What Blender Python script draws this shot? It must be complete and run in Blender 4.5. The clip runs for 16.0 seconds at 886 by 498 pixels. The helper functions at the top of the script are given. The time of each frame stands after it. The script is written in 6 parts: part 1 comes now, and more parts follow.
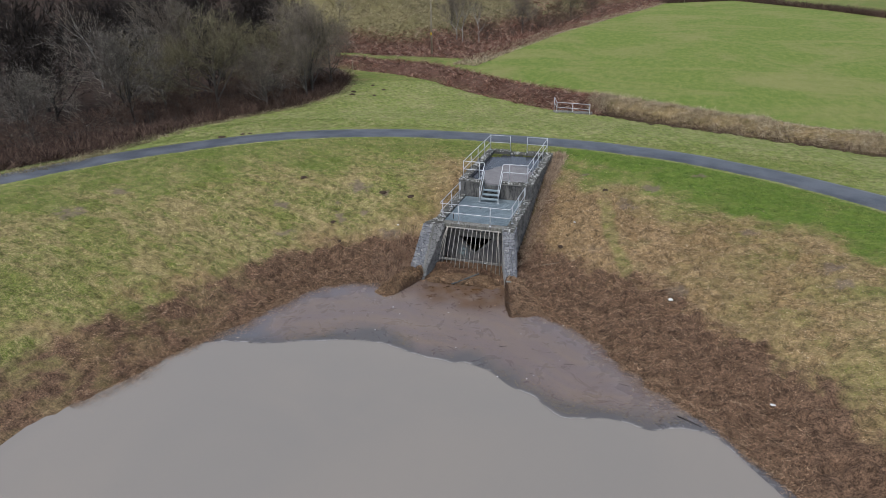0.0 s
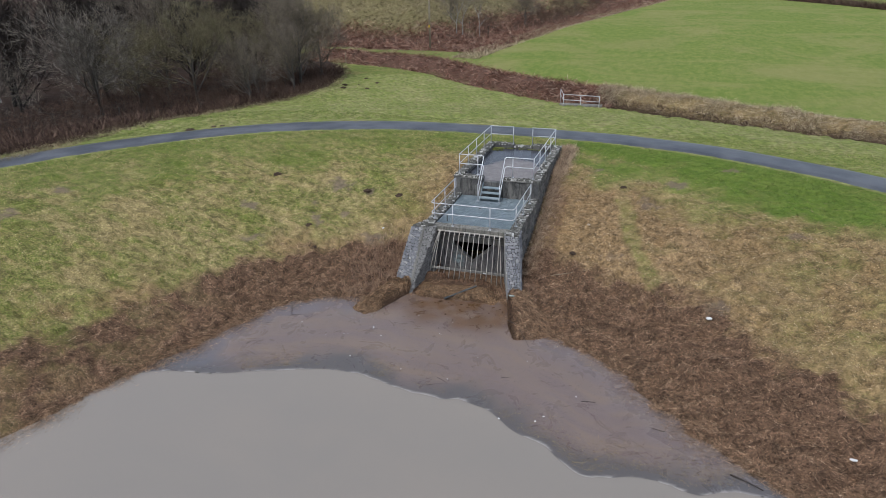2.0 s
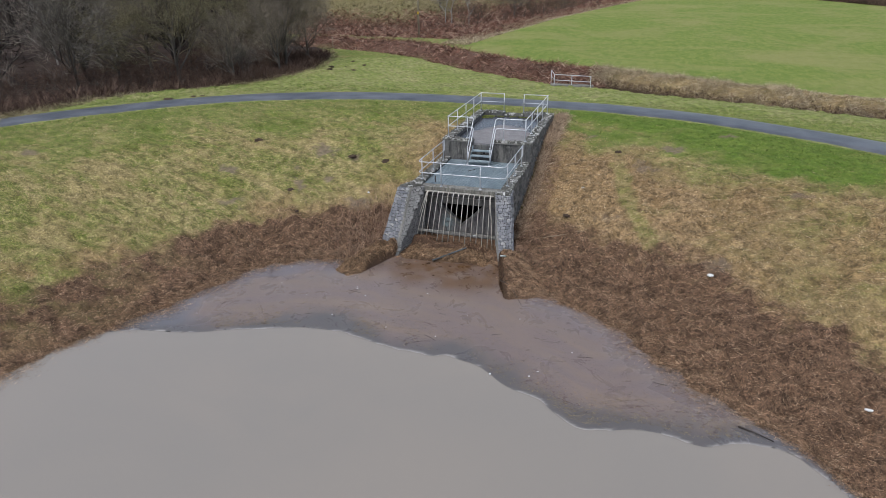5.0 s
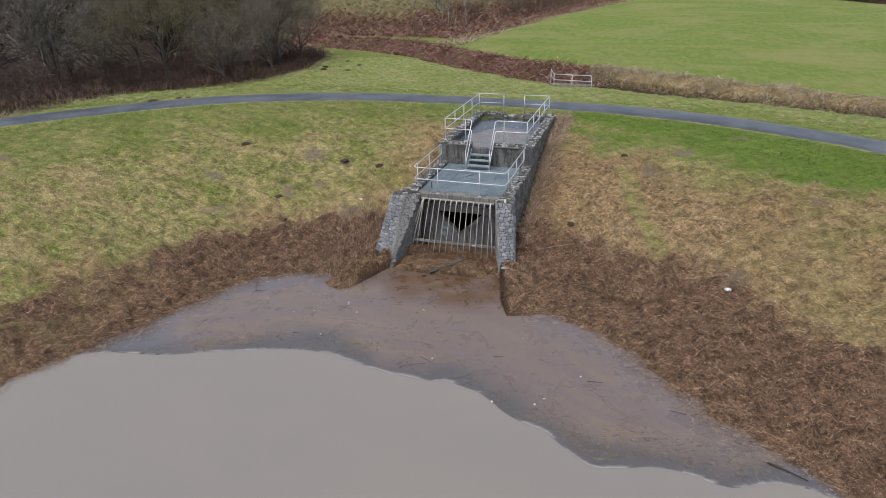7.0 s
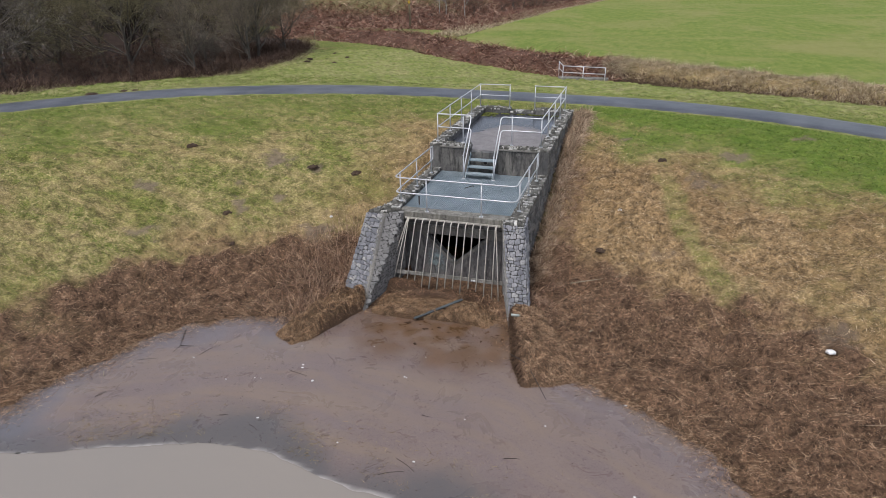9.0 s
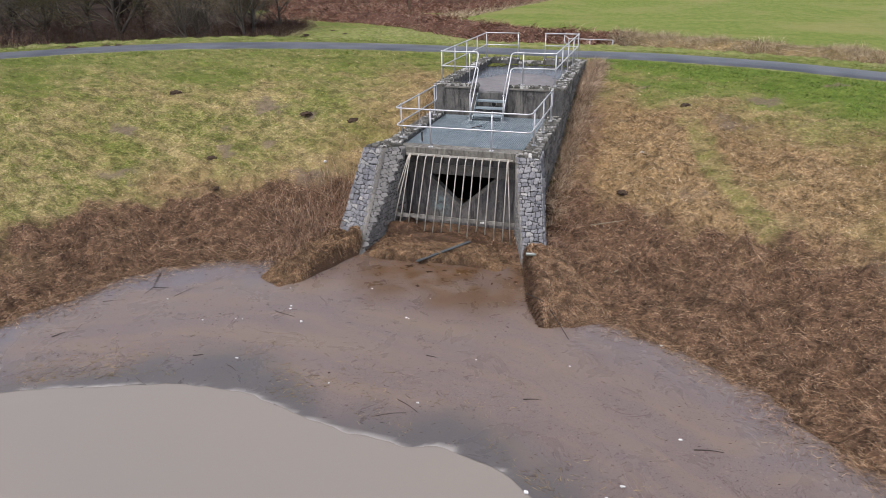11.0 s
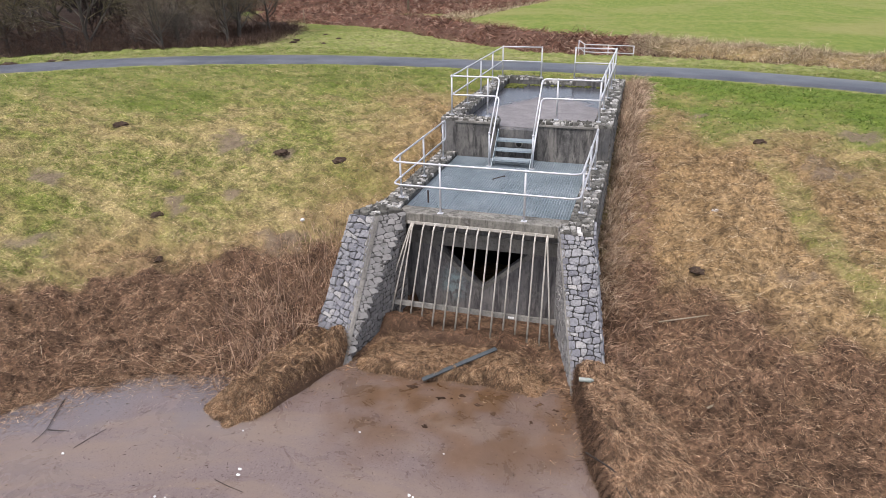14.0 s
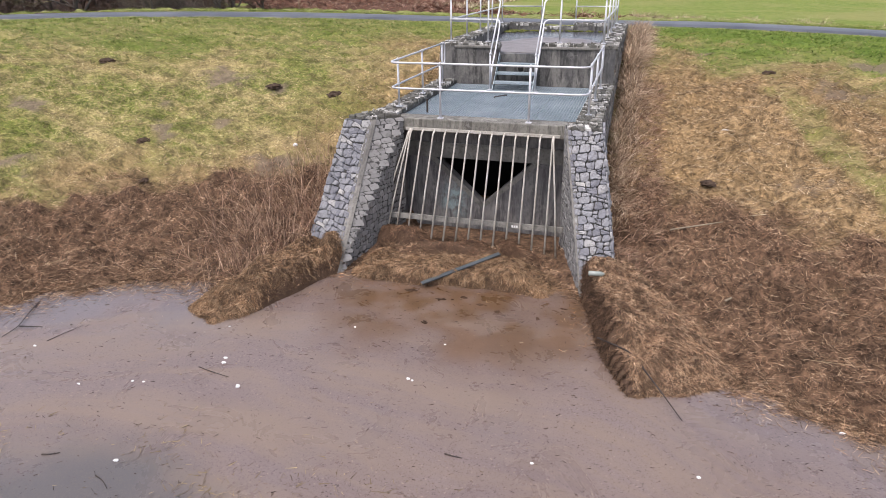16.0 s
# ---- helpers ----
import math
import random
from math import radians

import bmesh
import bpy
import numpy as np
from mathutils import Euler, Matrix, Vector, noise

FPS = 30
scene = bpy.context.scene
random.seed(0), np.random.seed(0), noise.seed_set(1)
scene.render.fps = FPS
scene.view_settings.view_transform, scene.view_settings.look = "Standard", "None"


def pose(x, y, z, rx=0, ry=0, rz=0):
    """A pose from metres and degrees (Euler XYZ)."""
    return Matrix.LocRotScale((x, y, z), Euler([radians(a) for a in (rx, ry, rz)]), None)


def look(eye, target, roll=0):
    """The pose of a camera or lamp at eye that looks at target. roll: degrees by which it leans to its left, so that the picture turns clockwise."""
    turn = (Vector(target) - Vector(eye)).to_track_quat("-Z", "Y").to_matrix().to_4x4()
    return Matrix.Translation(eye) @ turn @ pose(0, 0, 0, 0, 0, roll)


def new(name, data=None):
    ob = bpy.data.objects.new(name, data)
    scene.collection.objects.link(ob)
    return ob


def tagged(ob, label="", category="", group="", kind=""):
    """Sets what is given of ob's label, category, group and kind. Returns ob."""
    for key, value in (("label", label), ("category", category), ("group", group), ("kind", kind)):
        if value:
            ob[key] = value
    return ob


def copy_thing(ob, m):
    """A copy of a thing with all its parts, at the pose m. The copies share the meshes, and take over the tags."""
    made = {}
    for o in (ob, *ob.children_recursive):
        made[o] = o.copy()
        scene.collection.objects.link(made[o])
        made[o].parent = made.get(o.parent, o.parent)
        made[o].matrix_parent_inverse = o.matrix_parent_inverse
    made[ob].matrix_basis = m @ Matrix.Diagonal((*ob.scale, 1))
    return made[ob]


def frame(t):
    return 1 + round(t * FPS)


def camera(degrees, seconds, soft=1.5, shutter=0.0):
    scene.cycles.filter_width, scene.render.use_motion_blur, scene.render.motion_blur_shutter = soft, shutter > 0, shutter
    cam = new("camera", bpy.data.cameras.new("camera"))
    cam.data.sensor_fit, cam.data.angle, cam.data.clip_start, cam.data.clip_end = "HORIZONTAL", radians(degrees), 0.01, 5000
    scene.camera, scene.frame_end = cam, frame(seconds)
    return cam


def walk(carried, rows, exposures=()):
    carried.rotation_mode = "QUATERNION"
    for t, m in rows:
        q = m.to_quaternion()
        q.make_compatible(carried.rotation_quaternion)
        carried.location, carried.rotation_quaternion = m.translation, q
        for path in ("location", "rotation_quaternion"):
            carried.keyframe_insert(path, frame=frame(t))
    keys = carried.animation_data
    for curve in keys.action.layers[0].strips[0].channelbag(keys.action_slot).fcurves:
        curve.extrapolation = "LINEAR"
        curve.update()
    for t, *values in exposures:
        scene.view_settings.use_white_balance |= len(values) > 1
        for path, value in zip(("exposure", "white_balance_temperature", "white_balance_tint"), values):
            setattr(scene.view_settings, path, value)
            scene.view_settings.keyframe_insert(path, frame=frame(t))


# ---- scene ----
cam = camera(69.1, 16.0, soft=0.6)
PATH = [
    (0, (9.106, -32.097, 16.158), (8.516, -30.37, 15.339), -1.1),
    (0.5, (8.749, -30.879, 15.736), (8.158, -29.151, 14.92), -1.1),
    (1, (8.426, -29.419, 15.257), (7.831, -27.692, 14.443), -1.2),
    (1.5, (8.102, -28.043, 14.738), (7.505, -26.317, 13.924), -1.3),
    (2, (7.96, -27.111, 14.148), (7.362, -25.384, 13.335), -1.3),
    (2.5, (7.973, -26.774, 13.569), (7.38, -25.045, 12.758), -1.3),
    (3, (8.01, -26.67, 13.116), (7.423, -24.938, 12.306), -1.2),
    (3.5, (7.995, -26.705, 12.633), (7.415, -24.971, 11.824), -1.1),
    (4, (7.953, -26.792, 12.143), (7.378, -25.056, 11.334), -1.0),
    (6.5, (7.425, -25.508, 11.838), (6.867, -23.767, 11.028), -0.9),
    (7, (7.261, -24.879, 11.632), (6.702, -23.138, 10.822), -1.0),
    (7.5, (6.957, -23.833, 10.832), (6.399, -22.091, 10.023), -1.0),
    (8, (6.393, -21.963, 10.565), (5.836, -20.221, 9.754), -1.0),
    (8.2, (6.132, -21.073, 10.545), (5.577, -19.332, 9.731), -1.1),
    (10.3, (5.276, -17.608, 8.32), (4.718, -15.866, 7.512), -0.8),
    (10.5, (5.17, -17.631, 8.007), (4.618, -15.886, 7.201), -0.7),
    (11, (4.985, -17.604, 7.566), (4.434, -15.86, 6.756), -0.8),
    (11.5, (4.678, -17.133, 7.465), (4.129, -15.389, 6.656), -0.7),
    (12, (4.244, -16.122, 7.441), (3.692, -14.379, 6.631), -0.8),
    (12.5, (3.779, -14.91, 7.466), (3.227, -13.168, 6.654), -0.9),
    (13, (3.366, -13.582, 7.5), (2.815, -11.84, 6.687), -1.0),
    (13.5, (3.151, -12.751, 7.578), (2.6, -11.01, 6.762), -1.1),
    (14, (3.054, -12.462, 7.644), (2.506, -10.721, 6.828), -1.0),
    (14.5, (3.031, -12.439, 7.581), (2.485, -10.694, 6.769), -1.0),
    (15, (3.006, -12.48, 6.632), (2.466, -10.726, 5.838), -0.9),
    (15.5, (3.023, -12.559, 5.786), (2.485, -10.803, 4.993), -0.8),
    (16, (2.977, -12.692, 5.443), (2.442, -10.936, 4.649), -0.7),
]
EXPOSURES = [(0, 0.4, 6100, 9), (4, 0.5, 6120, 9), (8, 0.53, 6350, 11), (11, 0.7, 6550, 14), (12.5, 0.9, 6600, 15), (14.5, 1.0, 6600, 16), (15.5, 1.0, 6600, 17), (16, 1.06, 6600, 17)]
walk(cam, [(t, look(eye, target, roll)) for t, eye, target, roll in PATH], EXPOSURES)

# ---------------------------------------------------------------- light
world = bpy.data.worlds.new("overcast_sky")
scene.world = world
world.use_nodes = True
wn = world.node_tree.nodes
sky = wn.new("ShaderNodeTexSky")
sky.sky_type = "NISHITA"
sky.sun_disc = False
sky.sun_elevation = radians(66)
sky.sun_rotation = radians(199)
sky.air_density, sky.dust_density, sky.ozone_density = 1.0, 3.0, 1.0
grey = wn.new("ShaderNodeHueSaturation")
grey.inputs["Saturation"].default_value = 0.6
world.node_tree.links.new(sky.outputs[0], grey.inputs["Color"])
world.node_tree.links.new(grey.outputs[0], wn["Background"].inputs["Color"])
wn["Background"].inputs["Strength"].default_value = 0.13
sun_data = bpy.data.lights.new("sun", "SUN")
sun_data.energy, sun_data.angle, sun_data.color = 1.3, radians(15), (1.0, 0.97, 0.94)
sun = new("sun", sun_data)
sun.matrix_world = look((-10, -29, 70), (0, 0, 0))

# ---------------------------------------------------------------- materials
def mat_base(name, rough=0.8, metal=0.0, spec=0.4):
    m = bpy.data.materials.new(name)
    m.use_nodes = True
    b = m.node_tree.nodes["Principled BSDF"]
    b.inputs["Roughness"].default_value = rough
    b.inputs["Metallic"].default_value = metal
    b.inputs["Specular IOR Level"].default_value = spec
    return m, m.node_tree.nodes, m.node_tree.links, b


def noise_node(nodes, links, scale, detail=6, rough=0.6, distort=0.0, coord=None):
    n = nodes.new("ShaderNodeTexNoise")
    n.inputs["Scale"].default_value = scale
    n.inputs["Detail"].default_value = detail
    n.inputs["Roughness"].default_value = rough
    n.inputs["Distortion"].default_value = distort
    if coord is None:
        coord = nodes.new("ShaderNodeNewGeometry").outputs["Position"]
    links.new(coord, n.inputs["Vector"])
    return n.outputs["Fac"]


def ramp(nodes, links, fac, stops):
    r = nodes.new("ShaderNodeValToRGB")
    while len(r.color_ramp.elements) < len(stops):
        r.color_ramp.elements.new(0.5)
    for e, (p, c) in zip(r.color_ramp.elements, stops):
        e.position, e.color = p, (*c, 1) if len(c) == 3 else c
    links.new(fac, r.inputs["Fac"])
    return r.outputs["Color"]


def mix(nodes, links, fac, a, b, mode="MIX"):
    n = nodes.new("ShaderNodeMix")
    n.data_type, n.blend_type = "RGBA", mode
    for sock, v in ((n.inputs["Factor"], fac), (n.inputs["A"], a), (n.inputs["B"], b)):
        if isinstance(v, (int, float)):
            sock.default_value = v
        elif isinstance(v, tuple):
            sock.default_value = (*v, 1)
        else:
            links.new(v, sock)
    return n.outputs["Result"]


def bump(nodes, links, b, height, strength, dist):
    n = nodes.new("ShaderNodeBump")
    n.inputs["Strength"].default_value, n.inputs["Distance"].default_value = strength, dist
    links.new(height, n.inputs["Height"])
    links.new(n.outputs[0], b.inputs["Normal"])


def grainy(name, c1, c2, c3, scale_big, scale_fine, rough=0.85, bump_d=0.01, metal=0.0, spec=0.4, streak=False, drip=False):
    """Three colours mixed by a broad and a fine noise, with relief."""
    m, n, l, b = mat_base(name, rough, metal, spec)
    big = noise_node(n, l, scale_big, 4)
    fine = noise_node(n, l, scale_fine, 8, 0.7)
    col = mix(n, l, ramp(n, l, big, [(0.38, (0, 0, 0)), (0.62, (1, 1, 1))]), c1, c2)
    col = mix(n, l, ramp(n, l, fine, [(0.5, (0, 0, 0)), (0.72, (1, 1, 1))]), col, c3)
    if streak:
        geo = n.new("ShaderNodeNewGeometry")
        mp = n.new("ShaderNodeMapping")
        mp.inputs["Scale"].default_value = (1.3, 1.3, 0.6)
        l.new(geo.outputs["Position"], mp.inputs["Vector"])
        st = noise_node(n, l, 1.5, 7, 0.72, 0.25, mp.outputs[0])
        col = mix(n, l, ramp(n, l, st, [(0.46, (0, 0, 0)), (0.66, (0.8, 0.8, 0.8))]), col, streak)
    if drip:
        geo2 = n.new("ShaderNodeNewGeometry")
        mp2 = n.new("ShaderNodeMapping")
        mp2.inputs["Scale"].default_value = (3.6, 3.6, 0.55)
        l.new(geo2.outputs["Position"], mp2.inputs["Vector"])
        dr = noise_node(n, l, 1.7, 8, 0.75, 0.4, mp2.outputs[0])
        col = mix(n, l, ramp(n, l, dr, [(0.47, (0, 0, 0)), (0.6, (0.9, 0.9, 0.9))]), col, drip)
        blotch = noise_node(n, l, 4.5, 8, 0.75, 0.8)
        col = mix(n, l, ramp(n, l, blotch, [(0.56, (0, 0, 0)), (0.66, (0.7, 0.7, 0.7))]), col, (0.2, 0.195, 0.18))
    l.new(col, b.inputs["Base Color"])
    bump(n, l, b, fine, 0.6, bump_d)
    return m


def flat_position(n, l):
    mp = n.new("ShaderNodeMapping")
    mp.inputs["Scale"].default_value = (0.85, 1.1, 0.4)
    l.new(n.new("ShaderNodeNewGeometry").outputs["Position"], mp.inputs["Vector"])
    return mp.outputs[0]


def clumps(n, l, col, scale, low, high):
    """Tufts a little darker or paler than their neighbours."""
    f = noise_node(n, l, scale, 5, 0.75, 0.2, flat_position(n, l))
    return mix(n, l, 1.0, col, ramp(n, l, f, [(0.38, (low,) * 3), (0.5, (1, 1, 1)), (0.64, (high,) * 3)]), "MULTIPLY")


def turf_patch(n, l):
    """Where the turf is dead and yellow: streaks a metre or two long on broader patches."""
    mp = n.new("ShaderNodeMapping")
    mp.inputs["Rotation"].default_value = (0, 0, radians(-22))
    mp.inputs["Scale"].default_value = (0.5, 1.3, 0)
    l.new(n.new("ShaderNodeNewGeometry").outputs["Position"], mp.inputs["Vector"])
    streak = noise_node(n, l, 0.95, 8, 0.72, 0.7, mp.outputs[0])
    broad = noise_node(n, l, 0.3, 4, 0.6, 0.3, flat_position(n, l))
    return ramp(n, l, mix(n, l, 0.38, streak, broad), [(0.455, (0, 0, 0)), (0.575, (1, 1, 1))])


def islands(name, stops, rough=0.9, spec=0.2, per_object=False, fine=0.0, c_fine=(0.5, 0.5, 0.45), clump=None, other=None):
    """Colour by a random value for each piece."""
    m, n, l, b = mat_base(name, rough, 0, spec)
    if per_object:
        rnd = n.new("ShaderNodeObjectInfo").outputs["Random"]
    else:
        rnd = n.new("ShaderNodeNewGeometry").outputs["Random Per Island"]
    col = ramp(n, l, rnd, stops)
    if other:
        col = mix(n, l, turf_patch(n, l), col, ramp(n, l, rnd, other))
    if clump:
        col = clumps(n, l, col, *clump)
        if clump[0] > 8:
            col = clumps(n, l, col, 2.5, 0.6, 1.34)
    if fine:
        f = noise_node(n, l, fine, 7, 0.7)
        col = mix(n, l, ramp(n, l, f, [(0.5, (0, 0, 0)), (0.68, (1, 1, 1))]), col, c_fine)
        bump(n, l, b, f, 0.5, 0.01)
    l.new(col, b.inputs["Base Color"])
    return m


CONCRETE = grainy("weathered_concrete", (0.17, 0.165, 0.15), (0.24, 0.23, 0.205), (0.09, 0.087, 0.075), 1.5, 14, streak=(0.07, 0.066, 0.06))
CONCRETE_PALE = grainy("pale_concrete", (0.26, 0.25, 0.215), (0.19, 0.185, 0.16), (0.1, 0.095, 0.08), 2.0, 18, streak=(0.1, 0.095, 0.085), drip=(0.07, 0.066, 0.055))
CONCRETE_DARK = grainy("stained_wet_concrete", (0.085, 0.085, 0.085), (0.13, 0.126, 0.12), (0.05, 0.05, 0.047), 1.2, 9, rough=0.6, streak=(0.2, 0.19, 0.172), drip=(0.032, 0.031, 0.03))
CONCRETE_STAIN = grainy("soot_stained_concrete", (0.07, 0.068, 0.066), (0.135, 0.13, 0.12), (0.045, 0.043, 0.041), 1.4, 10, rough=0.75, streak=(0.24, 0.225, 0.2), drip=(0.03, 0.029, 0.028))


def wet_floor():
    """Screed, paler and dry in the middle, with dark standing wet along its margins."""
    m, n, l, b = mat_base("damp_floor_screed", 0.5, 0, 0.5)
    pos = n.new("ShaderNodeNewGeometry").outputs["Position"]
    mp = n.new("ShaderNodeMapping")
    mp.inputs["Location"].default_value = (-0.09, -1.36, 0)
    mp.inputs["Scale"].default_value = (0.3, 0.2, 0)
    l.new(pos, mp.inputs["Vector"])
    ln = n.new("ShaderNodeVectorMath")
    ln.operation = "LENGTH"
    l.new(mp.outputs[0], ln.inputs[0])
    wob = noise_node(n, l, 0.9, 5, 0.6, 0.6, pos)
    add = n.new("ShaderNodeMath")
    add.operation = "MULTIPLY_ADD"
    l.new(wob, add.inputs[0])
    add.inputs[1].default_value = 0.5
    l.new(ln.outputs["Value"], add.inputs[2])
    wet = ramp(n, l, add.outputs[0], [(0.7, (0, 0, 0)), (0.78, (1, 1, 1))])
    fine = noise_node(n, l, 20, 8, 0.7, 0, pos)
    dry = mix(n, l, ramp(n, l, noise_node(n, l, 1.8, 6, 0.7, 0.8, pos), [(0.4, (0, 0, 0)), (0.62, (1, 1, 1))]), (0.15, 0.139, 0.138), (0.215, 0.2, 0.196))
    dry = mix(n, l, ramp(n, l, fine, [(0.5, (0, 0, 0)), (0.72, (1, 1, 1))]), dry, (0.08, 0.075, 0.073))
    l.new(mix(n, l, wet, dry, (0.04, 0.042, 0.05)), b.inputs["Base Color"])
    l.new(mix(n, l, wet, (0.6, 0.6, 0.6), (0.22, 0.22, 0.22)), b.inputs["Roughness"])
    bump(n, l, b, fine, 0.15, 0.01)
    return m


FLOOR_WET = wet_floor()
MORTAR = grainy("dark_mortar", (0.04, 0.039, 0.037), (0.062, 0.06, 0.056), (0.02, 0.02, 0.018), 2, 25)
STONE = islands("rubble_stone", [(0.0, (0.15, 0.152, 0.17)), (0.5, (0.215, 0.22, 0.235)), (0.85, (0.265, 0.268, 0.275)), (1.0, (0.36, 0.355, 0.335))], 0.85, 0.3, True, 22, (0.12, 0.12, 0.118))
STONE_FLUSH = islands("mortared_flush_stone", [(0, (0.185, 0.182, 0.175)), (0.6, (0.22, 0.216, 0.208)), (1, (0.265, 0.26, 0.248))], 0.9, 0.25, True, 9, (0.11, 0.107, 0.1))
STONE_OLD = islands("mossy_old_stone", [(0.0, (0.11, 0.108, 0.103)), (0.5, (0.17, 0.166, 0.155)), (1.0, (0.24, 0.232, 0.21))], 0.9, 0.25, True, 12, (0.055, 0.055, 0.043))
COPING = islands("lichened_coping_stone", [(0.0, (0.07, 0.068, 0.06)), (0.5, (0.13, 0.128, 0.114)), (0.75, (0.25, 0.245, 0.225)), (1.0, (0.56, 0.55, 0.52))], 0.9, 0.25, True, 14, (0.055, 0.055, 0.042))
GALV = grainy("galvanised_steel", (0.52, 0.53, 0.55), (0.62, 0.63, 0.65), (0.4, 0.41, 0.42), 3, 40, rough=0.45, bump_d=0.001, metal=0.35, spec=0.5)
SCREEN_STEEL = grainy("weathered_screen_steel", (0.41, 0.385, 0.335), (0.52, 0.5, 0.455), (0.24, 0.19, 0.135), 2, 30, rough=0.6, bump_d=0.002, metal=0.2)
GRATE = grainy("galvanised_grating", (0.25, 0.31, 0.335), (0.33, 0.39, 0.42), (0.17, 0.21, 0.23), 1.2, 30, rough=0.5, bump_d=0.001, metal=0.3)
# near-black that stands for the darkness of unlit hollows
BLACK = grainy("painted_darkness", (0.012, 0.012, 0.012), (0.02, 0.02, 0.02), (0.008, 0.008, 0.008), 1, 5)
ASPHALT = grainy("worn_damp_asphalt", (0.036, 0.041, 0.05), (0.085, 0.091, 0.102), (0.125, 0.125, 0.127), 0.6, 22, rough=0.42, bump_d=0.004)
SOIL = grainy("molehill_soil", (0.05, 0.034, 0.025), (0.08, 0.057, 0.042), (0.025, 0.018, 0.013), 4, 30, bump_d=0.03, spec=0.05)
BARK = grainy("bare_tree_bark", (0.075, 0.065, 0.055), (0.10, 0.09, 0.075), (0.045, 0.04, 0.035), 1.5, 20, bump_d=0.01)
BIRCH_BARK = grainy("pale_birch_bark", (0.38, 0.36, 0.33), (0.26, 0.24, 0.22), (0.07, 0.06, 0.05), 1.5, 8)
POLE_WOOD = grainy("weathered_pole_timber", (0.24, 0.20, 0.14), (0.3, 0.26, 0.19), (0.15, 0.12, 0.09), 1, 14)
PLANK_GREY = grainy("wet_grey_plank", (0.045, 0.056, 0.06), (0.07, 0.082, 0.088), (0.025, 0.03, 0.033), 2, 16, rough=0.5)
DARK_WOOD = grainy("sodden_dark_wood", (0.035, 0.026, 0.022), (0.055, 0.042, 0.035), (0.02, 0.016, 0.014), 3, 20, rough=0.6)
PLASTIC = grainy("dirty_white_plastic", (0.62, 0.63, 0.62), (0.7, 0.7, 0.69), (0.45, 0.43, 0.4), 6, 30, rough=0.4, bump_d=0.001)
BOTTLE = grainy("clouded_bottle_plastic", (0.24, 0.27, 0.24), (0.3, 0.33, 0.3), (0.18, 0.2, 0.17), 8, 30, rough=0.25, bump_d=0.001)
YELLOW = grainy("yellow_sign_paint", (0.55, 0.36, 0.03), (0.6, 0.4, 0.04), (0.45, 0.3, 0.04), 5, 30)

BLADE_GREEN = islands("grass_blade", [(0, (0.052, 0.077, 0.011)), (0.35, (0.122, 0.166, 0.021)), (0.7, (0.205, 0.24, 0.043)), (1, (0.4, 0.38, 0.16))], clump=(15, 0.62, 1.4), other=[(0, (0.1, 0.08, 0.03)), (0.35, (0.225, 0.18, 0.078)), (0.7, (0.36, 0.295, 0.145)), (1, (0.56, 0.49, 0.3))])
BLADE_LUSH = islands("lush_grass_blade", [(0, (0.03, 0.058, 0.009)), (0.5, (0.1, 0.162, 0.024)), (1, (0.23, 0.275, 0.068))], clump=(12, 0.62, 1.4))
BLADE_STRAW = islands("dry_straw_blade", [(0, (0.055, 0.035, 0.018)), (0.3, (0.21, 0.138, 0.068)), (0.7, (0.4, 0.278, 0.153)), (1, (0.64, 0.52, 0.35))], clump=(14, 0.5, 1.45))
BLADE_WRACK = islands("sodden_reed_straw", [(0, (0.028, 0.016, 0.01)), (0.4, (0.175, 0.105, 0.062)), (0.75, (0.35, 0.22, 0.133)), (1, (0.6, 0.45, 0.3))], clump=(9, 0.5, 1.45))
BLADE_PALE = islands("bleached_tall_grass", [(0, (0.14, 0.1, 0.06)), (0.5, (0.38, 0.3, 0.19)), (1, (0.66, 0.56, 0.4))], clump=(1.5, 0.5, 1.35))
BLADE_BRACKEN = islands("dead_bracken_frond", [(0, (0.05, 0.02, 0.014)), (0.4, (0.175, 0.085, 0.057)), (0.8, (0.3, 0.18, 0.128)), (1, (0.5, 0.38, 0.29))], clump=(0.9, 0.42, 1.45))
TWIG = islands("bare_twig", [(0, (0.075, 0.06, 0.047)), (0.5, (0.16, 0.132, 0.104)), (1, (0.3, 0.255, 0.2))])
TWIG_SCRUB = islands("brown_scrub_twig", [(0, (0.035, 0.02, 0.016)), (0.5, (0.085, 0.052, 0.038)), (1, (0.18, 0.124, 0.09))])


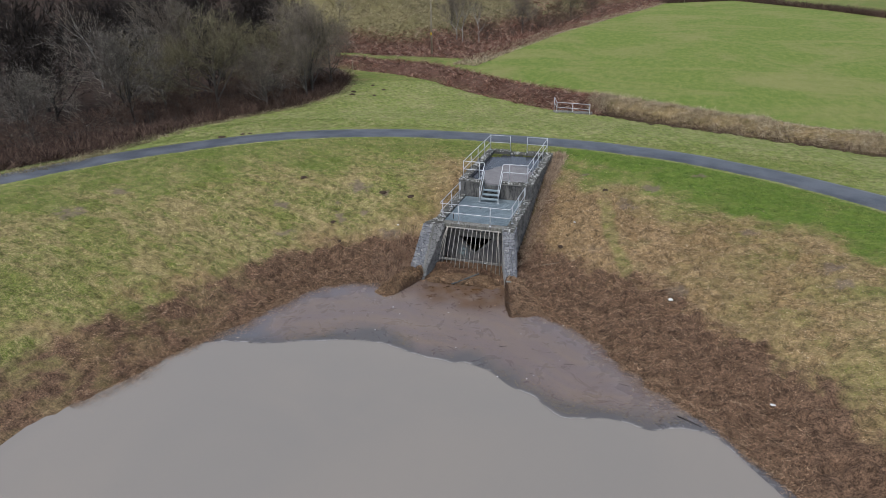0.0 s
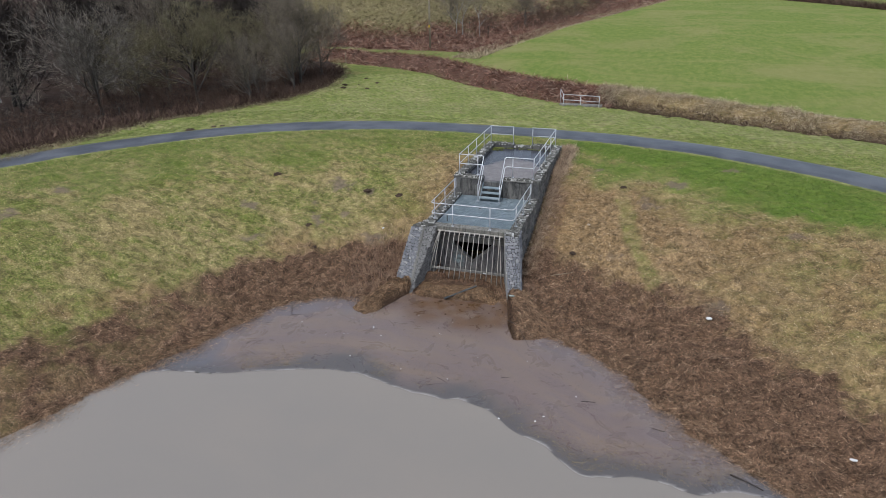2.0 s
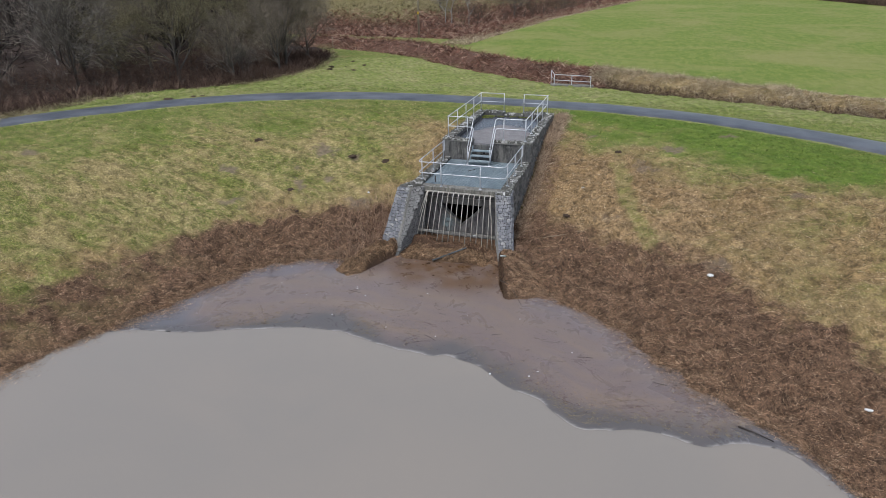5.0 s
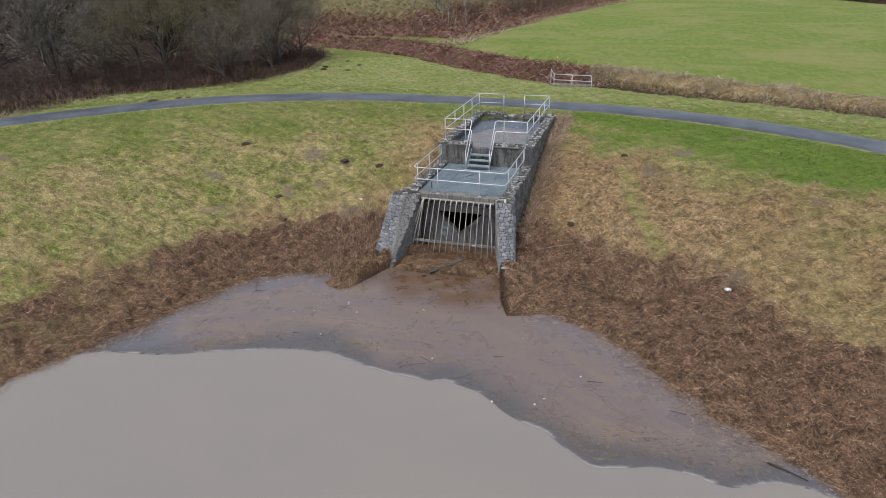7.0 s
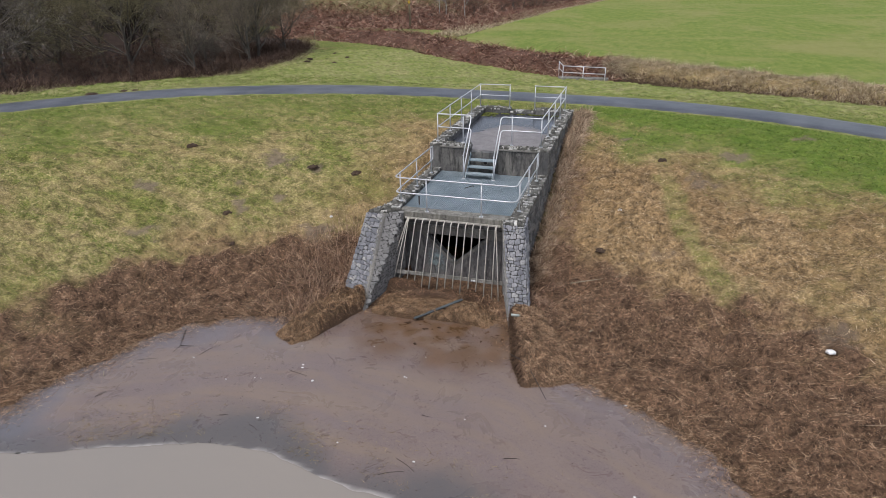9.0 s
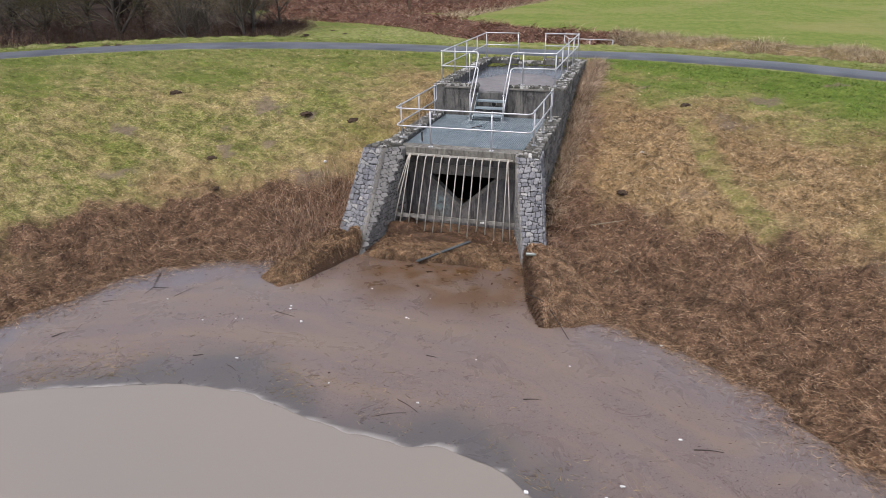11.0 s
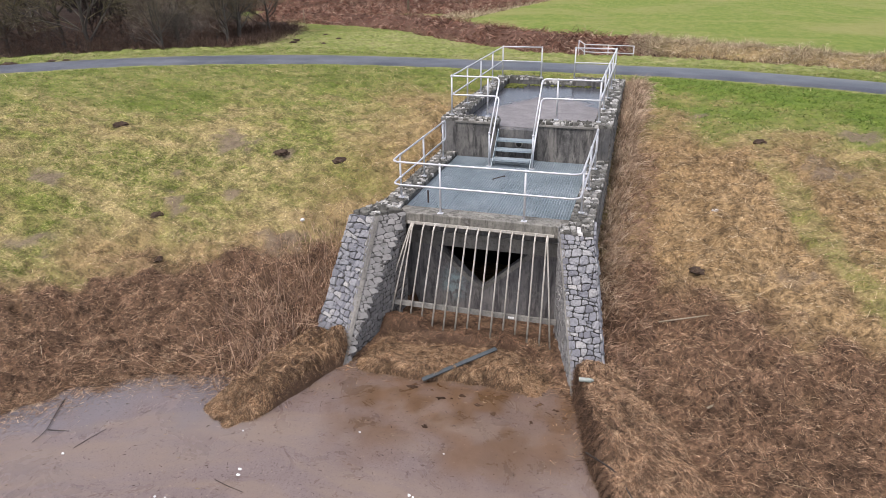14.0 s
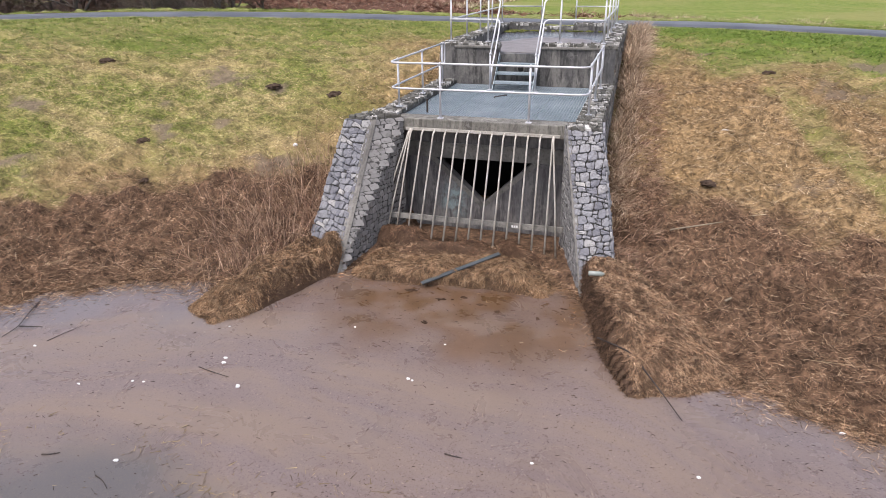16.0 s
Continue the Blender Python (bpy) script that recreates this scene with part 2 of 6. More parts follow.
def ground_material():
    m, n, l, b = mat_base("bank_ground", 0.95, 0, 0.15)
    geo = n.new("ShaderNodeNewGeometry").outputs["Position"]

    def zone(name):
        a = n.new("ShaderNodeAttribute")
        a.attribute_name = name
        return a.outputs["Fac"]
    fine = noise_node(n, l, 16, 8, 0.75, 0.3, geo)
    mid = noise_node(n, l, 1.6, 6, 0.65, 0.6, geo)
    broad = noise_node(n, l, 0.35, 4, 0.6, 0.3, geo)
    tussock = noise_node(n, l, 4.5, 5, 0.62, 0.9, geo)
    sharp = ramp(n, l, mix(n, l, 0.4, fine, tussock), [(0.42, (0, 0, 0)), (0.62, (1, 1, 1))])
    patch = ramp(n, l, mix(n, l, 0.4, mid, broad), [(0.45, (0, 0, 0)), (0.63, (1, 1, 1))])
    wide = ramp(n, l, broad, [(0.38, (0, 0, 0)), (0.62, (1, 1, 1))])
    grass = mix(n, l, turf_patch(n, l), (0.105, 0.132, 0.02), (0.25, 0.196, 0.085))
    grass = mix(n, l, mix(n, l, 0.6, sharp, wide, "MULTIPLY"), grass, (0.37, 0.295, 0.15))
    grass = mix(n, l, mix(n, l, 0.22, (0, 0, 0), ramp(n, l, tussock, [(0.5, (1, 1, 1)), (0.62, (0, 0, 0))])), grass, (0.055, 0.066, 0.02))
    lush = mix(n, l, patch, (0.12, 0.182, 0.028), (0.185, 0.23, 0.048))
    lush = mix(n, l, sharp, lush, (0.045, 0.075, 0.014))
    straw = mix(n, l, patch, (0.25, 0.168, 0.084), (0.34, 0.24, 0.13))
    straw = mix(n, l, ramp(n, l, mix(n, l, 0.5, tussock, fine), [(0.47, (0, 0, 0)), (0.62, (0.8, 0.8, 0.8))]), straw, (0.085, 0.056, 0.028))
    wrack = mix(n, l, patch, (0.12, 0.071, 0.043), (0.165, 0.102, 0.063))
    fibre = noise_node(n, l, 70, 4, 0.8, 2.5, geo)
    wrack = mix(n, l, ramp(n, l, fibre, [(0.46, (0, 0, 0)), (0.62, (1, 1, 1))]), wrack, (0.16, 0.105, 0.068))
    wrack = mix(n, l, ramp(n, l, mix(n, l, 0.75, tussock, fine), [(0.48, (0, 0, 0)), (0.6, (0.85, 0.85, 0.85))]), wrack, (0.045, 0.026, 0.017))
    mp = n.new("ShaderNodeMapping")
    mp.inputs["Scale"].default_value = (0.8, 0.28, 1)
    l.new(geo, mp.inputs["Vector"])
    mottle = ramp(n, l, noise_node(n, l, 1.3, 8, 0.82, 0.3, mp.outputs[0]), [(0.42, (0, 0, 0)), (0.6, (1, 1, 1))])
    field = mix(n, l, mottle, (0.112, 0.162, 0.026), (0.19, 0.22, 0.055))
    field = mix(n, l, mix(n, l, 0.5, (0, 0, 0), sharp), field, (0.10, 0.135, 0.03))
    field = mix(n, l, mix(n, l, 0.6, (0, 0, 0), ramp(n, l, noise_node(n, l, 0.05, 7, 0.7, 0.8, geo), [(0.46, (0, 0, 0)), (0.62, (1, 1, 1))])), field, (0.235, 0.215, 0.085))
    verge = mix(n, l, patch, (0.165, 0.195, 0.052), (0.29, 0.262, 0.125))
    verge = clumps(n, l, verge, 2.2, 0.62, 1.35)
    verge = mix(n, l, mix(n, l, 0.5, (0, 0, 0), sharp), verge, (0.12, 0.145, 0.04))
    bracken = mix(n, l, patch, (0.12, 0.066, 0.048), (0.205, 0.125, 0.09))
    bracken = mix(n, l, sharp, bracken, (0.05, 0.026, 0.018))
    hill = mix(n, l, patch, (0.17, 0.15, 0.06), (0.27, 0.22, 0.12))
    hill = mix(n, l, sharp, hill, (0.09, 0.075, 0.04))
    # shade under the trees is put into this dark floor tone
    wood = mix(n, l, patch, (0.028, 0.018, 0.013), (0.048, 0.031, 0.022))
    bare = mix(n, l, sharp, (0.135, 0.1, 0.072), (0.2, 0.155, 0.115))
    col = clumps(n, l, clumps(n, l, grass, 15, 0.6, 1.4), 2.5, 0.6, 1.34)
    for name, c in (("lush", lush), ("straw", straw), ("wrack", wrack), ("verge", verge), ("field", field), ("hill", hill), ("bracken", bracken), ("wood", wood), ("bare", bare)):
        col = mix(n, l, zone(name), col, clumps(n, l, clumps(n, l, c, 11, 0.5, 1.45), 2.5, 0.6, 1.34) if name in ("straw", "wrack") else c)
    l.new(col, b.inputs["Base Color"])
    bump(n, l, b, mix(n, l, 0.5, fine, tussock), 0.9, 0.09)
    return m


def water_material():
    m, n, l, b = mat_base("silty_water", 0.06, 0, 0.5)
    b.inputs["IOR"].default_value = 1.33
    geo = n.new("ShaderNodeNewGeometry").outputs["Position"]
    broad = noise_node(n, l, 0.12, 3, 0.5, 0.8, geo)
    l.new(mix(n, l, broad, (0.198, 0.184, 0.166), (0.248, 0.216, 0.182)), b.inputs["Base Color"])
    rip = noise_node(n, l, 1.2, 3, 0.5, 0.5, geo)
    bump(n, l, b, rip, 0.05, 0.02)
    return m


def scum_material():
    """Floating reed dust: wet brown, with a dark gritty rim toward the open water."""
    m, n, l, b = mat_base("floating_reed_dust", 0.4, 0, 0.5)
    geo = n.new("ShaderNodeNewGeometry").outputs["Position"]

    def zone(name):
        a = n.new("ShaderNodeAttribute")
        a.attribute_name = name
        return a.outputs["Fac"]
    fine = noise_node(n, l, 42, 8, 0.85, 0.2, geo)
    mid = noise_node(n, l, 1.1, 6, 0.7, 0.8, geo)
    patch = ramp(n, l, mid, [(0.4, (0, 0, 0)), (0.62, (1, 1, 1))])
    sharp = ramp(n, l, fine, [(0.5, (0, 0, 0)), (0.7, (1, 1, 1))])
    # mauve of the reflected sky is tinted into these browns
    col = mix(n, l, patch, (0.152, 0.115, 0.103), (0.172, 0.133, 0.121))
    col = mix(n, l, sharp, col, (0.085, 0.056, 0.046))
    flecks = noise_node(n, l, 34, 4, 0.6, 0.8, geo)
    col = mix(n, l, ramp(n, l, flecks, [(0.585, (0, 0, 0)), (0.64, (1, 1, 1))]), col, (0.05, 0.034, 0.03))
    pale_f = noise_node(n, l, 23, 2, 0.5, 0.3, geo)
    col = mix(n, l, ramp(n, l, pale_f, [(0.66, (0, 0, 0)), (0.72, (0.7, 0.7, 0.7))]), col, (0.3, 0.235, 0.185))
    rim = mix(n, l, sharp, (0.075, 0.072, 0.072), (0.15, 0.125, 0.10))
    cmb = n.new("ShaderNodeCombineXYZ")
    ov = n.new("ShaderNodeMath")
    ov.operation = "MULTIPLY"
    l.new(zone("over"), ov.inputs[0])
    ov.inputs[1].default_value = 1.1
    sepx = n.new("ShaderNodeSeparateXYZ")
    l.new(geo, sepx.inputs[0])
    mx = n.new("ShaderNodeMath")
    mx.operation = "MULTIPLY"
    l.new(sepx.outputs[0], mx.inputs[0])
    mx.inputs[1].default_value = 0.16
    l.new(ov.outputs[0], cmb.inputs[0])
    l.new(mx.outputs[0], cmb.inputs[1])
    band = noise_node(n, l, 1.3, 6, 0.65, 0.5, cmb.outputs[0])
    col = mix(n, l, ramp(n, l, band, [(0.45, (0, 0, 0)), (0.62, (0.7, 0.7, 0.7))]), col, (0.19, 0.142, 0.105))
    col = mix(n, l, zone("rim"), col, rim)
    foam = mix(n, l, sharp, (0.5, 0.47, 0.43), (0.36, 0.33, 0.29))
    col = mix(n, l, zone("foam"), col, foam)
    col = mix(n, l, zone("rusty"), col, mix(n, l, patch, (0.085, 0.046, 0.02), (0.13, 0.075, 0.042)))
    col = mix(n, l, mix(n, l, 0.75, (0, 0, 0), zone("clear")), col, (0.12, 0.115, 0.125))
    l.new(col, b.inputs["Base Color"])
    r = n.new("ShaderNodeMapRange")
    r.inputs["From Min"].default_value, r.inputs["From Max"].default_value = 0.35, 0.65
    r.inputs["To Min"].default_value, r.inputs["To Max"].default_value = 0.24, 0.4
    l.new(mid, r.inputs["Value"])
    l.new(mix(n, l, zone("clear"), r.outputs[0], (0.07, 0.07, 0.07)), b.inputs["Roughness"])
    bump(n, l, b, fine, 0.2, 0.008)
    return m


def weir_material():
    """Stained concrete with a faded turquoise paint smear."""
    m = grainy("painted_weir_concrete", (0.12, 0.118, 0.12), (0.17, 0.165, 0.163), (0.08, 0.078, 0.078), 1.2, 9, rough=0.6, streak=(0.24, 0.228, 0.21), drip=(0.05, 0.048, 0.05))
    n, l = m.node_tree.nodes, m.node_tree.links
    b = n["Principled BSDF"]
    old = b.inputs["Base Color"].links[0].from_socket
    geo = n.new("ShaderNodeNewGeometry").outputs["Position"]
    mp = n.new("ShaderNodeMapping")
    mp.inputs["Location"].default_value = (1.35, 0, -0.95)
    mp.inputs["Scale"].default_value = (1.8, 0, 1.3)
    l.new(geo, mp.inputs["Vector"])
    ln = n.new("ShaderNodeVectorMath")
    ln.operation = "LENGTH"
    l.new(mp.outputs[0], ln.inputs[0])
    near = ramp(n, l, ln.outputs["Value"], [(0.2, (1, 1, 1)), (0.75, (0, 0, 0))])
    blot = ramp(n, l, noise_node(n, l, 6, 5, 0.7, 0.6, geo), [(0.42, (0, 0, 0)), (0.62, (0.75, 0.75, 0.75))])
    l.new(mix(n, l, mix(n, l, 1.0, near, blot, "MULTIPLY"), old, (0.27, 0.37, 0.37)), b.inputs["Base Color"])
    return m


WEIR = weir_material()
GROUND, WATER, SCUM = ground_material(), water_material(), scum_material()

# ---------------------------------------------------------------- small builders
def mesh_object(name, verts, faces, material, parent=None, smooth=False):
    me = bpy.data.meshes.new(name)
    me.from_pydata([tuple(v) for v in verts], [], [tuple(f) for f in faces])
    me.materials.append(material)
    if smooth:
        me.polygons.foreach_set("use_smooth", [True] * len(me.polygons))
    ob = new(name, me)
    ob.parent = parent
    return ob


def big_mesh(name, verts, quads, material, smooth=False):
    """A mesh from arrays: verts n x 3, faces n x k."""
    me = bpy.data.meshes.new(name)
    k = quads.shape[1]
    me.vertices.add(len(verts))
    me.vertices.foreach_set("co", np.ascontiguousarray(verts, dtype=np.float32).ravel())
    me.loops.add(quads.size)
    me.loops.foreach_set("vertex_index", np.ascontiguousarray(quads, dtype=np.int32).ravel())
    me.polygons.add(len(quads))
    me.polygons.foreach_set("loop_start", np.arange(0, quads.size, k, dtype=np.int32))
    me.polygons.foreach_set("use_smooth", np.full(len(quads), smooth))
    me.update(calc_edges=True)
    me.materials.append(material)
    return new(name, me)


def part(name, bm, material, parent=None, label="", smooth=False):
    me = bpy.data.meshes.new(name)
    bmesh.ops.recalc_face_normals(bm, faces=bm.faces)
    bm.to_mesh(me)
    bm.free()
    me.materials.append(material)
    if smooth:
        me.polygons.foreach_set("use_smooth", [True] * len(me.polygons))
    ob = new(name, me)
    ob.parent = parent
    return tagged(ob, label) if label else ob


def thing(name, label, category, group="", kind="", at=(0, 0, 0)):
    ob = new(name)
    ob.location = at
    return tagged(ob, label, category, group, kind)


def hexa(bm, low, high):
    """A block from four lower and four upper corners, both in the same turn."""
    a = [bm.verts.new(p) for p in low]
    b = [bm.verts.new(p) for p in high]
    bm.faces.new(a[::-1])
    bm.faces.new(b)
    for i in range(4):
        bm.faces.new((a[i], a[(i + 1) % 4], b[(i + 1) % 4], b[i]))


def block(bm, x0, x1, y0, y1, z0, z1):
    c = ((x0, y0), (x1, y0), (x1, y1), (x0, y1))
    hexa(bm, [(x, y, z0) for x, y in c], [(x, y, z1) for x, y in c])


def soften(bm, width):
    bmesh.ops.bevel(bm, geom=bm.edges[:], offset=width, segments=2, affect="EDGES", profile=0.6)


def tube(bm, pts, radius, sides=8, taper=1.0):
    """A round bar along a line of points."""
    pts = [Vector(p) for p in pts]
    rings, side = [], None
    for i, p in enumerate(pts):
        d = (pts[min(i + 1, len(pts) - 1)] - pts[max(i - 1, 0)]).normalized()
        if side is None:
            side = d.orthogonal().normalized()
        side = (side - d * side.dot(d)).normalized()
        up = d.cross(side)
        r = radius * (1 + (taper - 1) * i / max(1, len(pts) - 1))
        rings.append([bm.verts.new(p + (side * math.cos(a) + up * math.sin(a)) * r) for a in (2 * math.pi * k / sides for k in range(sides))])
    for r0, r1 in zip(rings, rings[1:]):
        for k in range(sides):
            bm.faces.new((r0[k], r0[(k + 1) % sides], r1[(k + 1) % sides], r1[k]))
    bm.faces.new(rings[0][::-1])
    bm.faces.new(rings[-1])


def rounded(pts, radius, steps=5):
    """The same line of points with its inner corners rounded."""
    pts = [Vector(p) for p in pts]
    out = [pts[0]]
    for a, b, c in zip(pts, pts[1:], pts[2:]):
        r = min(radius, (a - b).length * 0.45, (c - b).length * 0.45)
        p, q = b + (a - b).normalized() * r, b + (c - b).normalized() * r
        for k in range(steps + 1):
            t = k / steps
            out.append(p * (1 - t) ** 2 + b * 2 * t * (1 - t) + q * t * t)
    return out + [pts[-1]]


def lattice_noise(x, y, scale, seed):
    """Smooth value noise, 0 to 1, over arrays."""
    u, v = np.asarray(x) * scale, np.asarray(y) * scale
    iu, iv = np.floor(u).astype(np.int64), np.floor(v).astype(np.int64)
    fu, fv = u - iu, v - iv
    fu, fv = fu * fu * (3 - 2 * fu), fv * fv * (3 - 2 * fv)

    def h(a, b):
        k = (a * 374761393 + b * 668265263 + seed * 974634777) & 0x7FFFFFFF
        k = ((k ^ (k >> 13)) * 1274126177) & 0x7FFFFFFF
        return ((k ^ (k >> 16)) & 0xFFFF) / 65535.0
    a = h(iu, iv) * (1 - fu) + h(iu + 1, iv) * fu
    b = h(iu, iv + 1) * (1 - fu) + h(iu + 1, iv + 1) * fu
    return a * (1 - fv) + b * fv


def fractal(x, y, scale, seed, octaves=4):
    s, w, total = 0, 1.0, 0.0
    for k in range(octaves):
        s = s + w * lattice_noise(x, y, scale * 2 ** k, seed + k)
        total += w
        w *= 0.55
    return s / total


def step(e0, e1, v):
    t = np.clip((v - e0) / (e1 - e0), 0, 1)
    return t * t * (3 - 2 * t)


def spline(pts, per=8):
    """A smooth line through points (Catmull-Rom)."""
    p = np.array(pts, dtype=float)
    p = np.vstack([2 * p[0] - p[1], p, 2 * p[-1] - p[-2]])
    out = []
    for i in range(1, len(p) - 2):
        for k in range(per):
            t = k / per
            out.append(0.5 * (2 * p[i] + (p[i + 1] - p[i - 1]) * t + (2 * p[i - 1] - 5 * p[i] + 4 * p[i + 1] - p[i + 2]) * t * t + (3 * p[i] - p[i - 1] - 3 * p[i + 1] + p[i + 2]) * t ** 3))
    return np.array(out + [p[-2]])


def line_distance(x, y, line):
    best = np.full(np.shape(x), 1e9)
    for (ax, ay), (bx, by) in zip(line[:-1], line[1:]):
        dx, dy = bx - ax, by - ay
        t = np.clip(((x - ax) * dx + (y - ay) * dy) / (dx * dx + dy * dy + 1e-12), 0, 1)
        best = np.minimum(best, np.hypot(x - ax - t * dx, y - ay - t * dy))
    return best


def inside(x, y, line):
    r = np.zeros(np.shape(x), dtype=bool)
    for (ax, ay), (bx, by) in zip(line, np.roll(line, -1, axis=0)):
        c = (ay > y) != (by > y)
        with np.errstate(divide="ignore", invalid="ignore"):
            xx = ax + (y - ay) * (bx - ax) / (by - ay)
        r ^= c & (x < xx)
    return r


# ---------------------------------------------------------------- the lie of the land
SHORE = spline([(-13.6, -27), (-12.75, -18.8), (-12.3, -17.5), (-11.45, -15.4), (-11.0, -14.2), (-10.65, -12.8), (-10.15, -11.4), (-9.6, -10), (-8.85, -8.8), (-8.25, -7.2), (-7.65, -5.3), (-6.55, -4.1), (-5.15, -3.5), (-3.9, -3.4), (-2.5, -2.2),
                (0, -1.6), (2.4, -2.2), (3.6, -3.6), (5.0, -4.4), (6.4, -5.1), (8.0, -6.5), (9.2, -8), (10.4, -9.2), (11.9, -10.4), (13.4, -12), (14.6, -13.5), (16.4, -18), (17, -28), (12, -40), (0, -45), (-10, -38), (-13.6, -27)], 7)
SHORE = SHORE + 0.75 * np.stack([fractal(SHORE[:, 0], SHORE[:, 1], 1.3, 101, 3) - 0.5, fractal(SHORE[:, 0], SHORE[:, 1], 1.3, 103, 3) - 0.5], 1)
CREST = spline([(-30.6, -16), (-29.7, -7.6), (-28.6, -4.2), (-27.2, -1.5), (-25.3, 1.6), (-23.0, 4.4), (-20.4, 7.1), (-17.3, 9.6), (-13.6, 11.7), (-9.8, 13.3), (-5.6, 14.2), (-0.5, 14.6), (4.2, 14.35), (7.1, 13.85), (10.75, 13.25), (14.3, 12.05), (17.2, 10.75), (20, 8.75),
                (21.8, 7.0), (25.5, 1), (30, -14), (30, -34), (20, -56), (0, -62), (-18, -54), (-29, -34), (-30.6, -16)], 6)


def crest_top(x):
    """Height of the embankment's crest, which falls gently from west to east."""
    return 3.38 - 0.5 * step(4, 21, x) + 0.55 * step(-2, 22, -x)


def hill_rise(x, y):
    """Metres past the foot of the hill, away from the field."""
    return np.minimum((x + 20) * -0.986 + (y - 64) * 0.168 - 10, y - 80)


def land(x, y):
    """Height of the ground, with the distances that shape it."""
    ds, dc = line_distance(x, y, SHORE), line_distance(x, y, CREST)
    pond, basin = inside(x, y, SHORE), inside(x, y, CREST)
    s = ds / (ds + dc + 1e-9)
    top = crest_top(x)
    g = np.interp(s, [0, 0.1, 0.2, 0.3, 0.4, 0.5, 0.6, 0.75, 0.9, 1], [0, 0.08, 0.21, 0.36, 0.51, 0.67, 0.79, 0.88, 0.96, 1])
    z_in = top * g
    fall = step(3.6, 24, dc)
    low = 0.75 + 0.001 * np.clip(y - 40, 0, 400) + 0.6 * step(0, 30, -x)
    z_out = top * (1 - fall) + low * fall
    z_out = z_out + 0.42 * np.clip(hill_rise(x, y), 0, 200)
    z = np.where(pond, -0.12 * np.clip(ds, 0, 4) - 0.02, np.where(basin, z_in, z_out))
    return z, ds, dc, pond, basin, s


DITCH = spline([(-46, 62), (-36, 60), (-23, 55), (-12, 47), (-2, 41.5), (3, 40), (11, 35.5), (20, 31), (28, 27.5), (45, 20), (80, 0)], 5)
BANK = DITCH + np.array([1.5, 2.9])
FIELD_EDGE = np.array([(-20, 64), (-18, 82), (-14, 118), (-5, 168), (7, 222), (30, 238), (52, 192), (64, 155), (160, 60), (60, 22), (28, 33), (11, 42.5), (2, 47.5), (-9, 55)], dtype=float)
WOOD_EDGE = np.array([(-80, -40), (-34, -16), (-32.4, -6), (-30.4, -2.4), (-29.3, -0.7), (-28.7, 2.1), (-28.5, 4.9), (-28.0, 8), (-29.6, 13), (-32.2, 19), (-32.8, 24), (-32.2, 27), (-30.8, 29.4), (-29.5, 33), (-29, 40.4), (-30.4, 46), (-32.3, 51), (-37, 58), (-48, 66), (-62, 78), (-78, 110), (-110, 200), (-400, 320), (-400, -80)], dtype=float)


